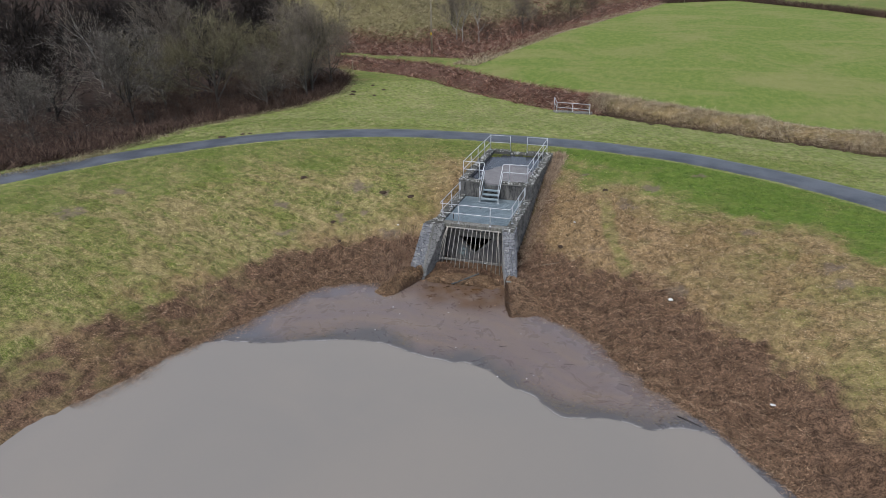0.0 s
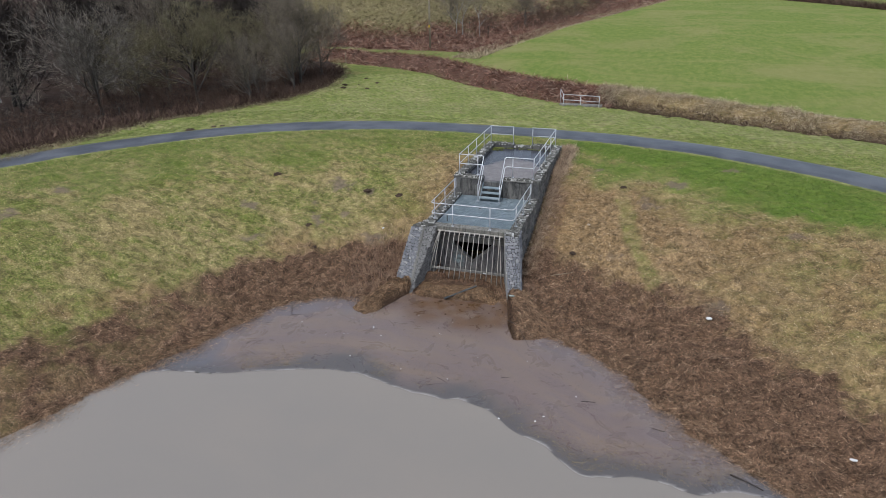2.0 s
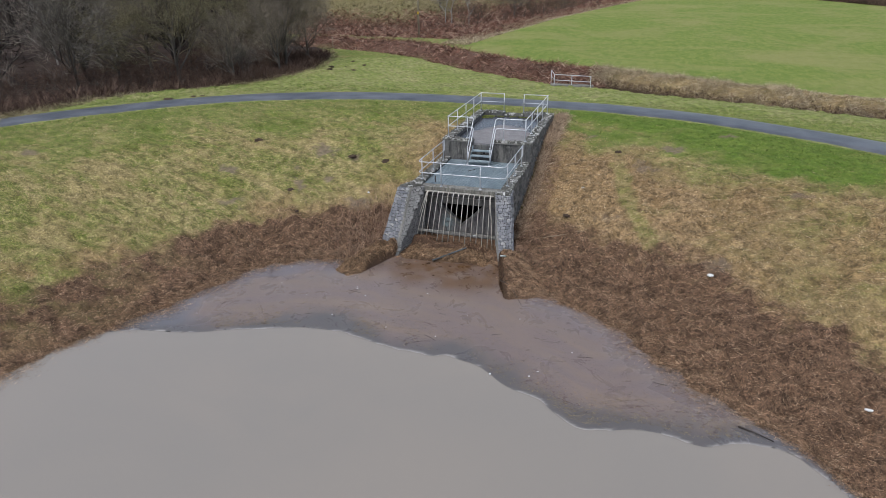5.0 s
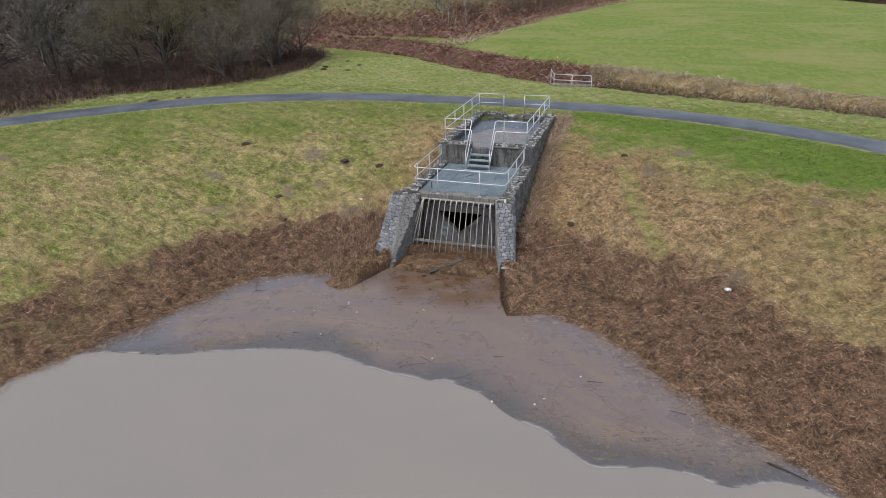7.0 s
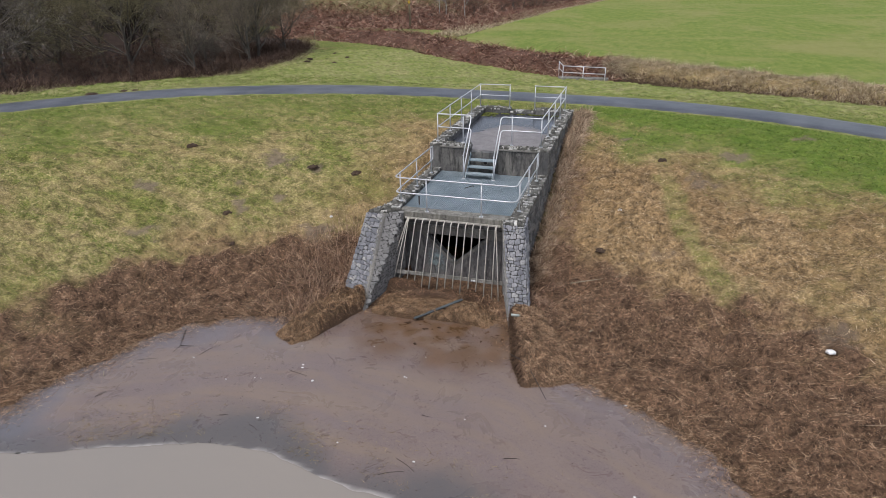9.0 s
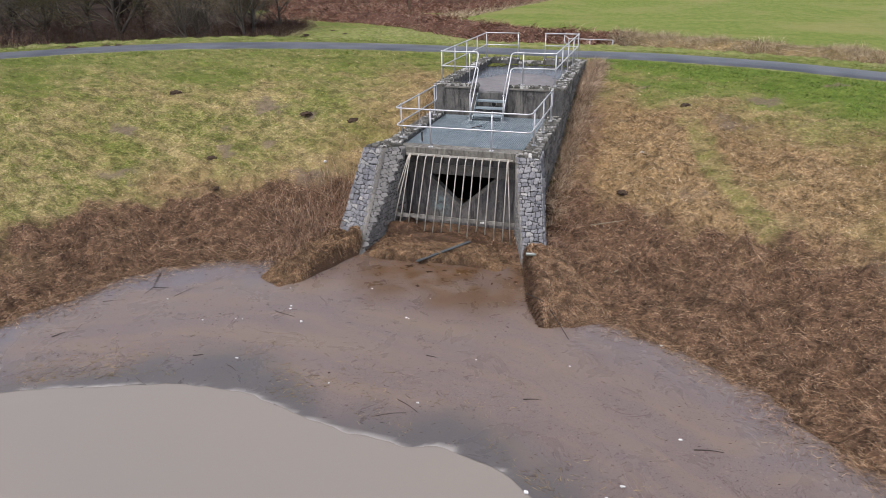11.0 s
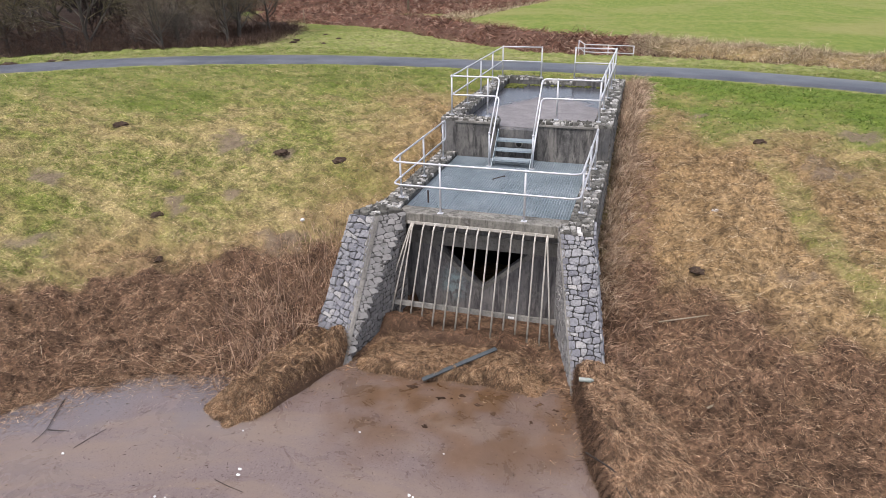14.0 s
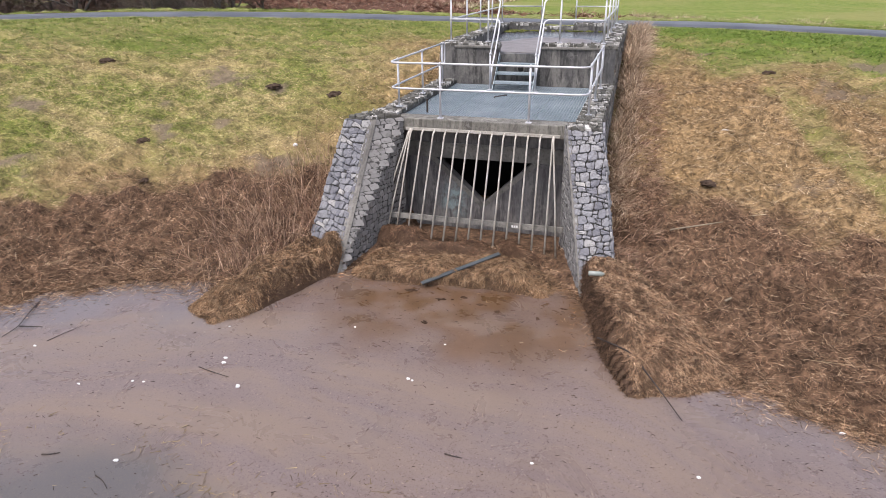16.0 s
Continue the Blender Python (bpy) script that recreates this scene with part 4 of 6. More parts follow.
def concrete_parts():
    bm = bmesh.new()
    block(bm, -WI, WI, -0.14, 0.32, 2.38, 2.645)
    soften(bm, 0.02)
    part("lintel_beam", bm, CONCRETE_PALE, inlet, "pale weathered concrete beam")
    for x0, x1 in ((-WI, -0.72), (0.42, WI)):
        bm = bmesh.new()
        block(bm, x0, x1, 4.6, 5.0, 2.2, 3.56)
        soften(bm, 0.015)
        w = part("step_wall", bm, CONCRETE_STAIN, inlet)
        bm = bmesh.new()
        block(bm, x0 - 0.03, x1 + 0.03, 4.57, 5.05, 3.55, 3.62)
        soften(bm, 0.02)
        part("coping_slab", bm, CONCRETE, w)
        face_stones(w, (x0 - 0.03, 4.58, 3.62), (x1 + 0.03, 4.58, 3.62), (x1 + 0.03, 5.03, 3.62), (x0 - 0.03, 5.03, 3.62), 0.12, COPING, 90 + int(x0 * 3), proud=0.06, joint=0.012, name="coping_stone", rough=0.02)
    bm = bmesh.new()
    block(bm, -0.72, 0.42, 4.70, 5.0, 2.2, 3.41)
    riser = part("riser_wall", bm, CONCRETE_DARK, inlet)
    bm = bmesh.new()
    tube(bm, [(-0.1, 4.66, 3.03), (-0.1, 4.72, 3.03)], 0.1, 14)
    pipe = part("drain_pipe", bm, CONCRETE, riser, "short concrete drain pipe end")
    # black disc on the pipe end paints its unlit bore
    bm = bmesh.new()
    tube(bm, [(-0.1, 4.655, 3.03), (-0.1, 4.7, 3.03)], 0.075, 14)
    part("pipe_bore", bm, BLACK, pipe, "black disc standing for the unlit pipe bore")
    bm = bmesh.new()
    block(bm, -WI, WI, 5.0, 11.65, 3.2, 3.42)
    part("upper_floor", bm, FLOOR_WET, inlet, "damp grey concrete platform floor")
    for x0, x1, z in ((-WI, -0.62, 3.62), (-0.62, 0.5, 3.5), (0.5, WI, 3.62)):
        bm = bmesh.new()
        block(bm, x0, x1, 11.65, 12.1, 2.4, z)
        soften(bm, 0.02)
        w = part("rear_wall", bm, CONCRETE_DARK, inlet)
        face_stones(w, (x0, 11.63, z), (x1, 11.63, z), (x1, 12.12, z), (x0, 12.12, z), 0.14, COPING, 150 + int(x0 * 3), proud=0.06, joint=0.012, name="coping_stone", rough=0.02)
    # weir plate with a V notch
    y0, y1, zl, zb = 0.48, 0.70, 1.73, 0.70
    n_l, n_r, n_b = -1.21, 1.02, -0.10
    bm = bmesh.new()
    for poly in ([(-WI, -0.4), (n_b, -0.4), (n_b, zb), (n_l, zl), (-WI, zl)], [(n_b, -0.4), (WI, -0.4), (WI, zl), (n_r, zl), (n_b, zb)], [(-WI, zl), (WI, zl), (WI, 2.45), (-WI, 2.45)]):
        f = [bm.verts.new((x, y0, z)) for x, z in poly]
        g = [bm.verts.new((x, y1, z)) for x, z in poly]
        bm.faces.new(f)
        bm.faces.new(g[::-1])
        for i in range(len(f)):
            bm.faces.new((f[i], g[i], g[(i + 1) % len(f)], f[(i + 1) % len(f)]))
    bmesh.ops.remove_doubles(bm, verts=bm.verts, dist=0.0005)
    weir = part("weir_wall", bm, WEIR, inlet, "dark stained concrete wall with a V-shaped notch")
    for xa in (n_l, n_r):
        bm = bmesh.new()
        o = -0.1 if xa < 0 else 0.1
        p, q = Vector((xa, y0 - 0.02, zl)), Vector((n_b, y0 - 0.02, zb))
        w = Vector((o, 0, -0.06))
        t = Vector((0, 0.03, 0))
        hexa(bm, [p, q, q + Vector((0, 0, -0.13)), p + w], [p + t, q + t, q + Vector((0, 0, -0.13)) + t, p + w + t])
        part("notch_lip", bm, CONCRETE, weir)
    bm = bmesh.new()
    block(bm, -WI, WI, 0.42, 0.478, 1.70, 2.02)
    part("notch_head", bm, CONCRETE, weir)
    # black panels added: darkness as colour, the top one keeps grating light out
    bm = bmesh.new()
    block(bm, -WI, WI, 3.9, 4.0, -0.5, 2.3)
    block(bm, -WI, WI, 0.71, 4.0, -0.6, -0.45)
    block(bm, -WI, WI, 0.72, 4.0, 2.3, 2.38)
    part("chamber_lining", bm, BLACK, inlet, "black panels added to darken the chamber behind the notch")


concrete_parts()

# walkway grating in panels
grating = thing("walkway_grating", "galvanised open mesh walkway grating over the inlet chamber", "grating")


def grate_panel(x0, x1, y0, y1, z):
    bm = bmesh.new()
    for a, b, c, d in ((x0, x1, y0, y0 + 0.012), (x0, x1, y1 - 0.012, y1), (x0, x0 + 0.012, y0, y1), (x1 - 0.012, x1, y0, y1)):
        block(bm, a, b, c, d, z - 0.04, z + 0.004)
    n = max(2, round((x1 - x0) / 0.06))
    for i in range(1, n):
        x = x0 + (x1 - x0) * i / n
        block(bm, x - 0.006, x + 0.006, y0, y1, z - 0.035, z)
    n = max(2, round((y1 - y0) / 0.06))
    for i in range(1, n):
        y = y0 + (y1 - y0) * i / n
        block(bm, x0, x1, y - 0.005, y + 0.005, z - 0.025, z - 0.001)
    return part("mesh_panel", bm, GRATE, grating)


ys_ = [0.33, 1.2, 2.05, 2.9, 3.75, 4.65]
xs_ = [-1.85, -0.93, 0.0, 0.93, 1.85]
for j in range(5):
    for i in range(4):
        grate_panel(xs_[i] + 0.006, xs_[i + 1] - 0.006, ys_[j] + 0.006, ys_[j + 1] - 0.006, 2.61)
for y in ys_[1:-1]:
    bm = bmesh.new()
    block(bm, -1.86, 1.86, y - 0.05, y + 0.05, 2.44, 2.565)
    part("support_beam", bm, GRATE, grating)
bm = bmesh.new()
tube(bm, [(-1.42, 0.7, 2.58), (-1.42, 0.7, 2.9)], 0.022)
tagged(part("marker_post", bm, DARK_WOOD), "short dark metal marker stub on the grating", "marker post")
bm = bmesh.new()
tube(bm, rounded([(-0.35, 2.62, 2.62), (-0.35, 2.62, 2.65), (-0.12, 2.95, 2.65), (-0.12, 2.95, 2.62)], 0.04), 0.014, 6)
tagged(part("lifting_handle", bm, DARK_WOOD), "dark steel lifting handle on the grating", "handle")

# trash screen
screen = thing("trash_screen", "sloping steel bar trash screen across the inlet mouth", "trash screen")


def screen_bar(x_top, x_low):
    bm = bmesh.new()
    pts = rounded([(x_top, -0.13, 2.44), (x_top, -0.29, 2.385), (x_top + (x_low - x_top) * 0.5, -0.56, 1.28), (x_low, -0.86, 0.05)], 0.09, 4)
    tube(bm, pts, 0.019, 6)
    part("bar", bm, SCREEN_STEEL, screen, smooth=True)


for i in range(13):
    f = i / 12
    screen_bar(-1.47 + 2.92 * f, -1.72 + 3.2 * f)
screen_bar(-1.52, -2.18)
screen_bar(-1.50, -1.95)
screen_bar(1.47, 1.72)
bm = bmesh.new()
hexa(bm, [(-2.02, -0.66, 0.62), (1.78, -0.60, 0.60), (1.78, -0.54, 0.60), (-2.02, -0.6, 0.62)], [(-2.02, -0.64, 0.72), (1.78, -0.58, 0.70), (1.78, -0.52, 0.70), (-2.02, -0.58, 0.72)])
bar_ = part("crossbar", bm, CONCRETE, screen)
for k in range(3):
    bm = bmesh.new()
    block(bm, 0.76 + 0.045 * k, 0.795 + 0.045 * k, -0.612, -0.604, 0.625, 0.67)
    part("paint_mark", bm, PLASTIC, bar_, "small smudged white paint mark")
bm = bmesh.new()
block(bm, -1.62, 1.58, -0.165, -0.142, 2.405, 2.465)
part("top_flat", bm, SCREEN_STEEL, screen)

# steel steps
steps_ = thing("steel_steps", "short flight of galvanised steel steps with open risers", "steps")
for i, (y, z) in enumerate(((3.95, 2.81), (4.2, 3.01), (4.45, 3.21))):
    bm = bmesh.new()
    block(bm, -0.64, 0.34, y - 0.12, y + 0.12, z - 0.035, z)
    block(bm, -0.64, 0.34, y - 0.13, y - 0.118, z - 0.05, z + 0.003)
    part("tread", bm, GRATE, steps_)
for x in (-0.67, 0.355):
    bm = bmesh.new()
    hexa(bm, [(x, 3.74, 2.62), (x + 0.015, 3.74, 2.62), (x + 0.015, 3.98, 2.62), (x, 3.98, 2.62)], [(x, 4.6, 3.45), (x + 0.015, 4.6, 3.45), (x + 0.015, 4.69, 3.3), (x, 4.69, 3.3)])
    part("stringer", bm, GRATE, steps_)


# handrails
def ball_post(parent, x, y, z0, z1, mids):
    bm = bmesh.new()
    tube(bm, [(x, y, z0), (x, y, z1)], 0.024, 8)
    p = part("post", bm, GALV, parent, smooth=True)
    bm = bmesh.new()
    block(bm, x - 0.06, x + 0.06, y - 0.05, y + 0.05, z0 - 0.01, z0 + 0.014)
    part("base_plate", bm, GALV, p)
    for z in mids:
        bm = bmesh.new()
        bmesh.ops.create_icosphere(bm, subdivisions=1, radius=0.042, matrix=Matrix.Translation((x, y, z)))
        part("ball_joint", bm, GALV, p, smooth=True)


def rail(parent, pts, radius=0.022, bend=0.22):
    bm = bmesh.new()
    tube(bm, rounded(pts, bend), radius, 8)
    part("rail", bm, GALV, parent, smooth=True)


low = thing("handrail", "galvanised tubular handrail round the lower walkway", "handrail", "handrails")
T1, M1 = 3.735, 3.225
for x in (-2.0, 2.04):
    for y in (0.52, 2.15, 3.77):
        ball_post(low, x, y, 2.75, T1, (T1, M1))
for x in (-0.91, 0.92):
    ball_post(low, x, 0.0, 2.645, T1, (T1, M1))
rail(low, [(-2.0, 3.77, T1), (-2.0, 0.0, T1), (2.04, 0.0, T1), (2.04, 3.77, T1)])
rail(low, [(-2.0, 3.77, M1), (-2.0, 0.0, M1), (2.04, 0.0, M1), (2.04, 3.77, M1)])
for x in (-2.0, 2.04):
    rail(low, [(x, 3.75, T1), (x, 4.0, T1), (x, 4.0, M1), (x, 3.75, M1)], bend=0.16)

T2, M2 = 4.747, 4.24
for s, xs, xf, xb, xr in ((-1, -2.1, -1.07, -0.66, -0.74), (1, 1.957, 0.84, 0.545, 0.42)):
    up = thing("handrail", "galvanised tubular handrail of the upper platform and steps", "handrail", "handrails")
    for i in range(5):
        ball_post(up, xs, 4.985 + 1.6865 * i, 3.68, T2, (T2, M2))
    ball_post(up, xf, 4.985, 3.68, T2, (T2, M2))
    ball_post(up, xb, 11.73, 3.66, T2, (T2, M2))
    ball_post(up, xr, 3.82, 2.61, 3.52, (3.50,))
    rail(up, [(xb, 11.73, T2), (xs, 11.73, T2), (xs, 4.985, T2), (xr, 4.985, T2), (xr, 4.80, 4.50), (xr, 3.82, 3.50)], bend=0.14)
    rail(up, [(xb, 11.73, M2), (xs, 11.73, M2), (xs, 4.985, M2), (xr, 4.985, M2), (xr, 4.72, 3.86), (xr, 3.95, 3.02), (xr, 3.86, 2.66)], bend=0.14)

# low training walls in front of the wings
for pts in (((-2.36, -2.2), (-2.9, -2.0), (-3.5, -3.4), (-3.02, -3.55)), ((2.62, -1.9), (3.0, -1.8), (3.75, -4.1), (3.3, -4.3))):
    bm = bmesh.new()
    hexa(bm, [(x, y, -0.5) for x, y in pts], [(x, y, 0.38 if k in (0, 1) else 0.06) for k, (x, y) in enumerate(pts)])
    soften(bm, 0.05)
    w = part("training_wall", bm, MORTAR, inlet, "low mortared stone wall half buried in reed litter")
    a, d = pts[0], pts[3]
    if a[0] < 0:
        face_stones(w, (d[0], d[1], -0.1), (a[0], a[1], -0.1), (a[0], a[1], 0.38), (d[0], d[1], 0.06), 0.13, STONE_OLD, 201)
    else:
        face_stones(w, (a[0], a[1], -0.1), (d[0], d[1], -0.1), (d[0], d[1], 0.06), (a[0], a[1], 0.38), 0.13, STONE_OLD, 202)

# ---------------------------------------------------------------- reed litter heaps
def ribbons(name, base, direction, length, width, material, sag=0.3, rng=None, bent=True):
    """Many narrow blades in one mesh."""
    n = len(base)
    d = direction / np.linalg.norm(direction, axis=1)[:, None]
    r = rng.normal(size=(n, 3))
    w = np.cross(d, r)
    w /= np.linalg.norm(w, axis=1)[:, None] + 1e-9
    w *= (width / 2)[:, None]
    down = np.zeros((n, 3))
    down[:, 2] = -sag * length
    tip = base + d * length[:, None] + down
    if bent:
        mid = base + d * (length * 0.55)[:, None] + down * 0.18
        v = np.stack([base - w, base + w, mid + w * 0.85, mid - w * 0.85, tip + w * 0.25, tip - w * 0.25], 1).reshape(-1, 3)
        i = np.arange(n)[:, None] * 6
        f = np.concatenate([i + np.array([[0, 1, 2, 3]]), i + np.array([[3, 2, 4, 5]])])
    else:
        v = np.stack([base - w, base + w, tip + w * 0.4, tip - w * 0.4], 1).reshape(-1, 3)
        f = np.arange(n)[:, None] * 4 + np.array([[0, 1, 2, 3]])
    return big_mesh(name, v, f, material)


def directions(rng, n, tilt_lo, tilt_hi, heading=None, spread=3.14):
    """Unit vectors tilted from upright by degrees, in all headings or round one."""
    t = np.radians(rng.uniform(tilt_lo, tilt_hi, n))
    a = rng.uniform(-np.pi, np.pi, n) if heading is None else heading + rng.normal(size=n) * spread
    return np.stack([np.sin(t) * np.cos(a), np.sin(t) * np.sin(a), np.cos(t)], 1)


LITTER = grainy("matted_reed_litter", (0.085, 0.05, 0.03), (0.135, 0.082, 0.05), (0.04, 0.024, 0.015), 2.5, 26, bump_d=0.04)


def litter_bank(name, label, axis, half, height, seed, strands, skew=0.0, comb=0.0, blade=None, long=0.2, steep=0.03):
    """A matted heap of reed litter along a line, rounded across, hung with loose strands."""
    rng = np.random.default_rng(seed)
    ax = spline(axis, 10)
    tg = np.gradient(ax, axis=0)
    tg /= np.linalg.norm(tg, axis=1)[:, None]
    sd = np.stack([-tg[:, 1], tg[:, 0]], 1)
    m, k = len(ax), 19
    u = np.linspace(-1, 1, k)
    along = np.linspace(0, 1, m)
    hh = np.interp(along, np.linspace(0, 1, len(height)), height)
    ww = np.interp(along, np.linspace(0, 1, len(half)), half)
    P = ax[:, None, :] + sd[:, None, :] * (u[None, :] * ww[:, None])[:, :, None]
    px, py = P[..., 0], P[..., 1]
    prof = np.clip(1 - np.abs(u) ** 7, 0, 1) ** 0.6
    bumpy = 0.45 + 1.05 * fractal(px, py, 2.4, seed, 4)
    z = -0.12 + (hh[:, None] + 0.12) * prof[None, :] * bumpy + skew * u[None, :]
    ends = np.clip(np.minimum(along * 9, (1 - along) * 3.2), 0, 1)[:, None] ** 0.7
    z = -0.12 + (z + 0.12) * ends
    px = px + 0.18 * (fractal(px, py, 3.0, seed + 5) - 0.5)
    py = py + 0.18 * (fractal(px, py, 3.0, seed + 9) - 0.5)
    verts = np.stack([px, py, z], 2).reshape(-1, 3)
    ii_ = (np.arange(m - 1)[:, None] * k + np.arange(k - 1)[None, :]).ravel()
    heap = big_mesh(name, verts, np.stack([ii_, ii_ + 1, ii_ + k + 1, ii_ + k], 1), LITTER, True)
    tagged(heap, label, "reed litter", kind="stuff")
    # loose strands over it
    i = rng.integers(0, m - 1, strands)
    fj = rng.uniform(steep, 0.97, strands) * (k - 1)
    j = fj.astype(int)
    fr, fi = (fj - j)[:, None], rng.uniform(0, 1, strands)[:, None]
    V = verts.reshape(m, k, 3)
    b = (V[i, j] * (1 - fr) + V[i, j + 1] * fr) * (1 - fi) + (V[i + 1, j] * (1 - fr) + V[i + 1, j + 1] * fr) * fi
    uu = fj / (k - 1) * 2 - 1
    out = sd[i] * (uu[:, None] * 0.55 - comb * (uu[:, None] < 0.3)) + rng.normal(size=(strands, 2)) * (1.0 - 0.4 * (comb > 0.5)) + tg[i] * rng.normal(size=(strands, 1)) * 0.7
    d = np.concatenate([out, (0.16 - 0.6 * np.abs(uu))[:, None] + rng.normal(size=(strands, 1)) * 0.2], 1)
    st = ribbons(name.replace("bank", "strands") if "bank" in name else name, b + np.array([0, 0, 0.01]), d, rng.uniform(0.03, long, strands), rng.uniform(0.003, 0.0065, strands), blade, 0.25, rng, False)
    tagged(st, "loose brown reed strands hanging over the litter", "reed litter", kind="stuff")
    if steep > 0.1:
        # the steep side: sodden strands, coloured darker still for its shade
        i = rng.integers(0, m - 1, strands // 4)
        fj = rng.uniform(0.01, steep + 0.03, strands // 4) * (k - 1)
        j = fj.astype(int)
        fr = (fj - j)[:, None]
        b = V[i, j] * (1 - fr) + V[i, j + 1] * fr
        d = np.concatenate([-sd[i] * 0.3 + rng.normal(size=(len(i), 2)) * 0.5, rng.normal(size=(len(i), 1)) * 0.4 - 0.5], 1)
        tagged(ribbons("reed_litter_strands", b, d, rng.uniform(0.04, 0.12, len(i)), rng.uniform(0.004, 0.008, len(i)), BLADE_SODDEN_SHADE, 0.2, rng, False), "sodden strands down the steep side of the litter, darkened as shade", "reed litter", kind="stuff")
    return heap


BLADE_SODDEN_SHADE = islands("sodden_shaded_straw", [(0, (0.018, 0.011, 0.007)), (0.5, (0.075, 0.045, 0.028)), (1, (0.2, 0.125, 0.078))], clump=(8, 0.5, 1.3))
BLADE_FRINGE = islands("tawny_fringe_straw", [(0, (0.05, 0.028, 0.015)), (0.4, (0.175, 0.103, 0.055)), (0.75, (0.32, 0.205, 0.118)), (1, (0.54, 0.4, 0.26))], clump=(9, 0.45, 1.4))
BLADE_RIDGE = islands("dark_ridge_straw", [(0, (0.025, 0.014, 0.009)), (0.4, (0.1, 0.056, 0.034)), (0.75, (0.2, 0.116, 0.07)), (1, (0.38, 0.25, 0.155))], clump=(8, 0.45, 1.4))
litter_bank("reed_litter_bank", "dark brown matted reed litter packed against the screen bars", [(-2.35, -1.0), (-1.3, -0.92), (0, -0.95), (1.0, -0.95), (2.0, -1.1)], [0.3, 0.26, 0.22, 0.3], [0.42, 0.5, 0.34, 0.36, 0.38, 0.46, 0.36], 300, 26000, long=0.11, blade=BLADE_RIDGE)
litter_bank("reed_litter_bank", "tawny terrace of reed litter combed down to the water", [(-2.3, -1.85), (-1.2, -1.86), (0, -1.8), (1.0, -1.8), (2.15, -1.95)], [0.56, 0.6, 0.5, 0.56], [0.16, 0.24, 0.26, 0.36, 0.34], 302, 70000, comb=0.6, blade=BLADE_FRINGE, long=0.14)
litter_bank("reed_litter_bank", "matted reed litter draped over the low training wall", [(-2.65, -1.75), (-2.98, -2.65), (-3.5, -3.8), (-3.95, -4.75)], [0.5, 0.52, 0.56, 0.5], [0.6, 0.56, 0.42, 0.24], 304, 70000, comb=0.1, blade=BLADE_FRINGE, long=0.11)
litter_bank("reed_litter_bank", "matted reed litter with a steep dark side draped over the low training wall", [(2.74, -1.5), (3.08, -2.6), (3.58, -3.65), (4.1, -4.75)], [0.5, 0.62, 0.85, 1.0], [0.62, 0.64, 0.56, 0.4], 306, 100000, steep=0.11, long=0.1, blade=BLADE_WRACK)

BLADE_VERGE = islands("verge_grass_blade", [(0, (0.075, 0.105, 0.02)), (0.4, (0.155, 0.2, 0.04)), (0.8, (0.26, 0.28, 0.085)), (1, (0.43, 0.39, 0.2))], clump=(2.2, 0.65, 1.35))
# ---------------------------------------------------------------- turf, straw and reed strands
gr = np.random.default_rng(5)


def scatter(n, x0, x1, y0, y1):
    x, y = gr.uniform(x0, x1, n), gr.uniform(y0, y1, n)
    z, q = height_at(x, y)
    ok = ~q["pond"] & ~((np.abs(x) < 2.36) & (y > -0.6) & (y < 12.2)) & ~((~q["basin"]) & (q["dc"] < 3.1))
    for sx_ in (-1, 1):
        ok &= ~((np.abs(x - sx_ * 2.6) < 0.75) & (y > -2.5) & (y < 0.2))
    return x, y, z, q, ok


def take(x, y, z, q, ok, p):
    m = ok & (gr.uniform(0, 1, len(x)) < p)
    return np.stack([x[m], y[m], z[m]], 1), {k: v[m] for k, v in q.items()}


S = scatter(640000, -27, 22, -12, 18)
clump = step(0.42, 0.66, fractal(S[0], S[1], 2.6, 61, 3))
open_turf = (1 - S[3]["wrack"]) * (1 - S[3]["straw"]) * (1 - S[3]["bare"])
b, q = take(*S, open_turf * (1 - 0.8 * S[3]["lush"]) * (0.4 + 0.35 * clump))
n = len(b)
tagged(ribbons("grass", b, directions(gr, n, 15, 80), gr.uniform(0.04, 0.13, n) * (0.7 + 0.6 * q["n1"]), gr.uniform(0.006, 0.012, n), BLADE_GREEN, 0.25, gr, False), "short yellow-green winter turf on the bank", "grass", kind="stuff")
b, q = take(*S, open_turf * S[3]["lush"] * (0.35 + 0.4 * clump))
n = len(b)
tagged(ribbons("grass", b, directions(gr, n, 15, 75), gr.uniform(0.05, 0.13, n), gr.uniform(0.010, 0.02, n), BLADE_LUSH, 0.25, gr, False), "bright green turf near the path", "grass", kind="stuff")
pale_tuft = step(0.52, 0.68, fractal(S[0], S[1], 0.9, 91, 3))
b, q = take(*S, np.clip((1 - S[3]["wrack"]) * (0.95 * S[3]["straw"] * (0.5 + 0.5 * clump) + 0.12 * open_turf * pale_tuft * S[3]["basin"] * (1 - 0.8 * S[3]["lush"])), 0, 1))
n = len(b)
tagged(ribbons("dry_grass", b, directions(gr, n, 45, 88), gr.uniform(0.07, 0.22, n), gr.uniform(0.006, 0.013, n), BLADE_STRAW, 0.15, gr, False), "flattened dry straw-coloured grass on the bank", "dry grass", kind="stuff")
S = scatter(150000, 2.4, 15, -5, 11)
b, q = take(*S, (1 - S[3]["wrack"]) * S[3]["straw"])
n = len(b)
tagged(ribbons("dry_grass", b, directions(gr, n, 55, 90), gr.uniform(0.05, 0.16, n), gr.uniform(0.004, 0.009, n), BLADE_STRAW, 0.1, gr, False), "fine flattened straw matted over the bank", "dry grass", kind="stuff")
S = scatter(440000, -16.5, 15.5, -15, 3)
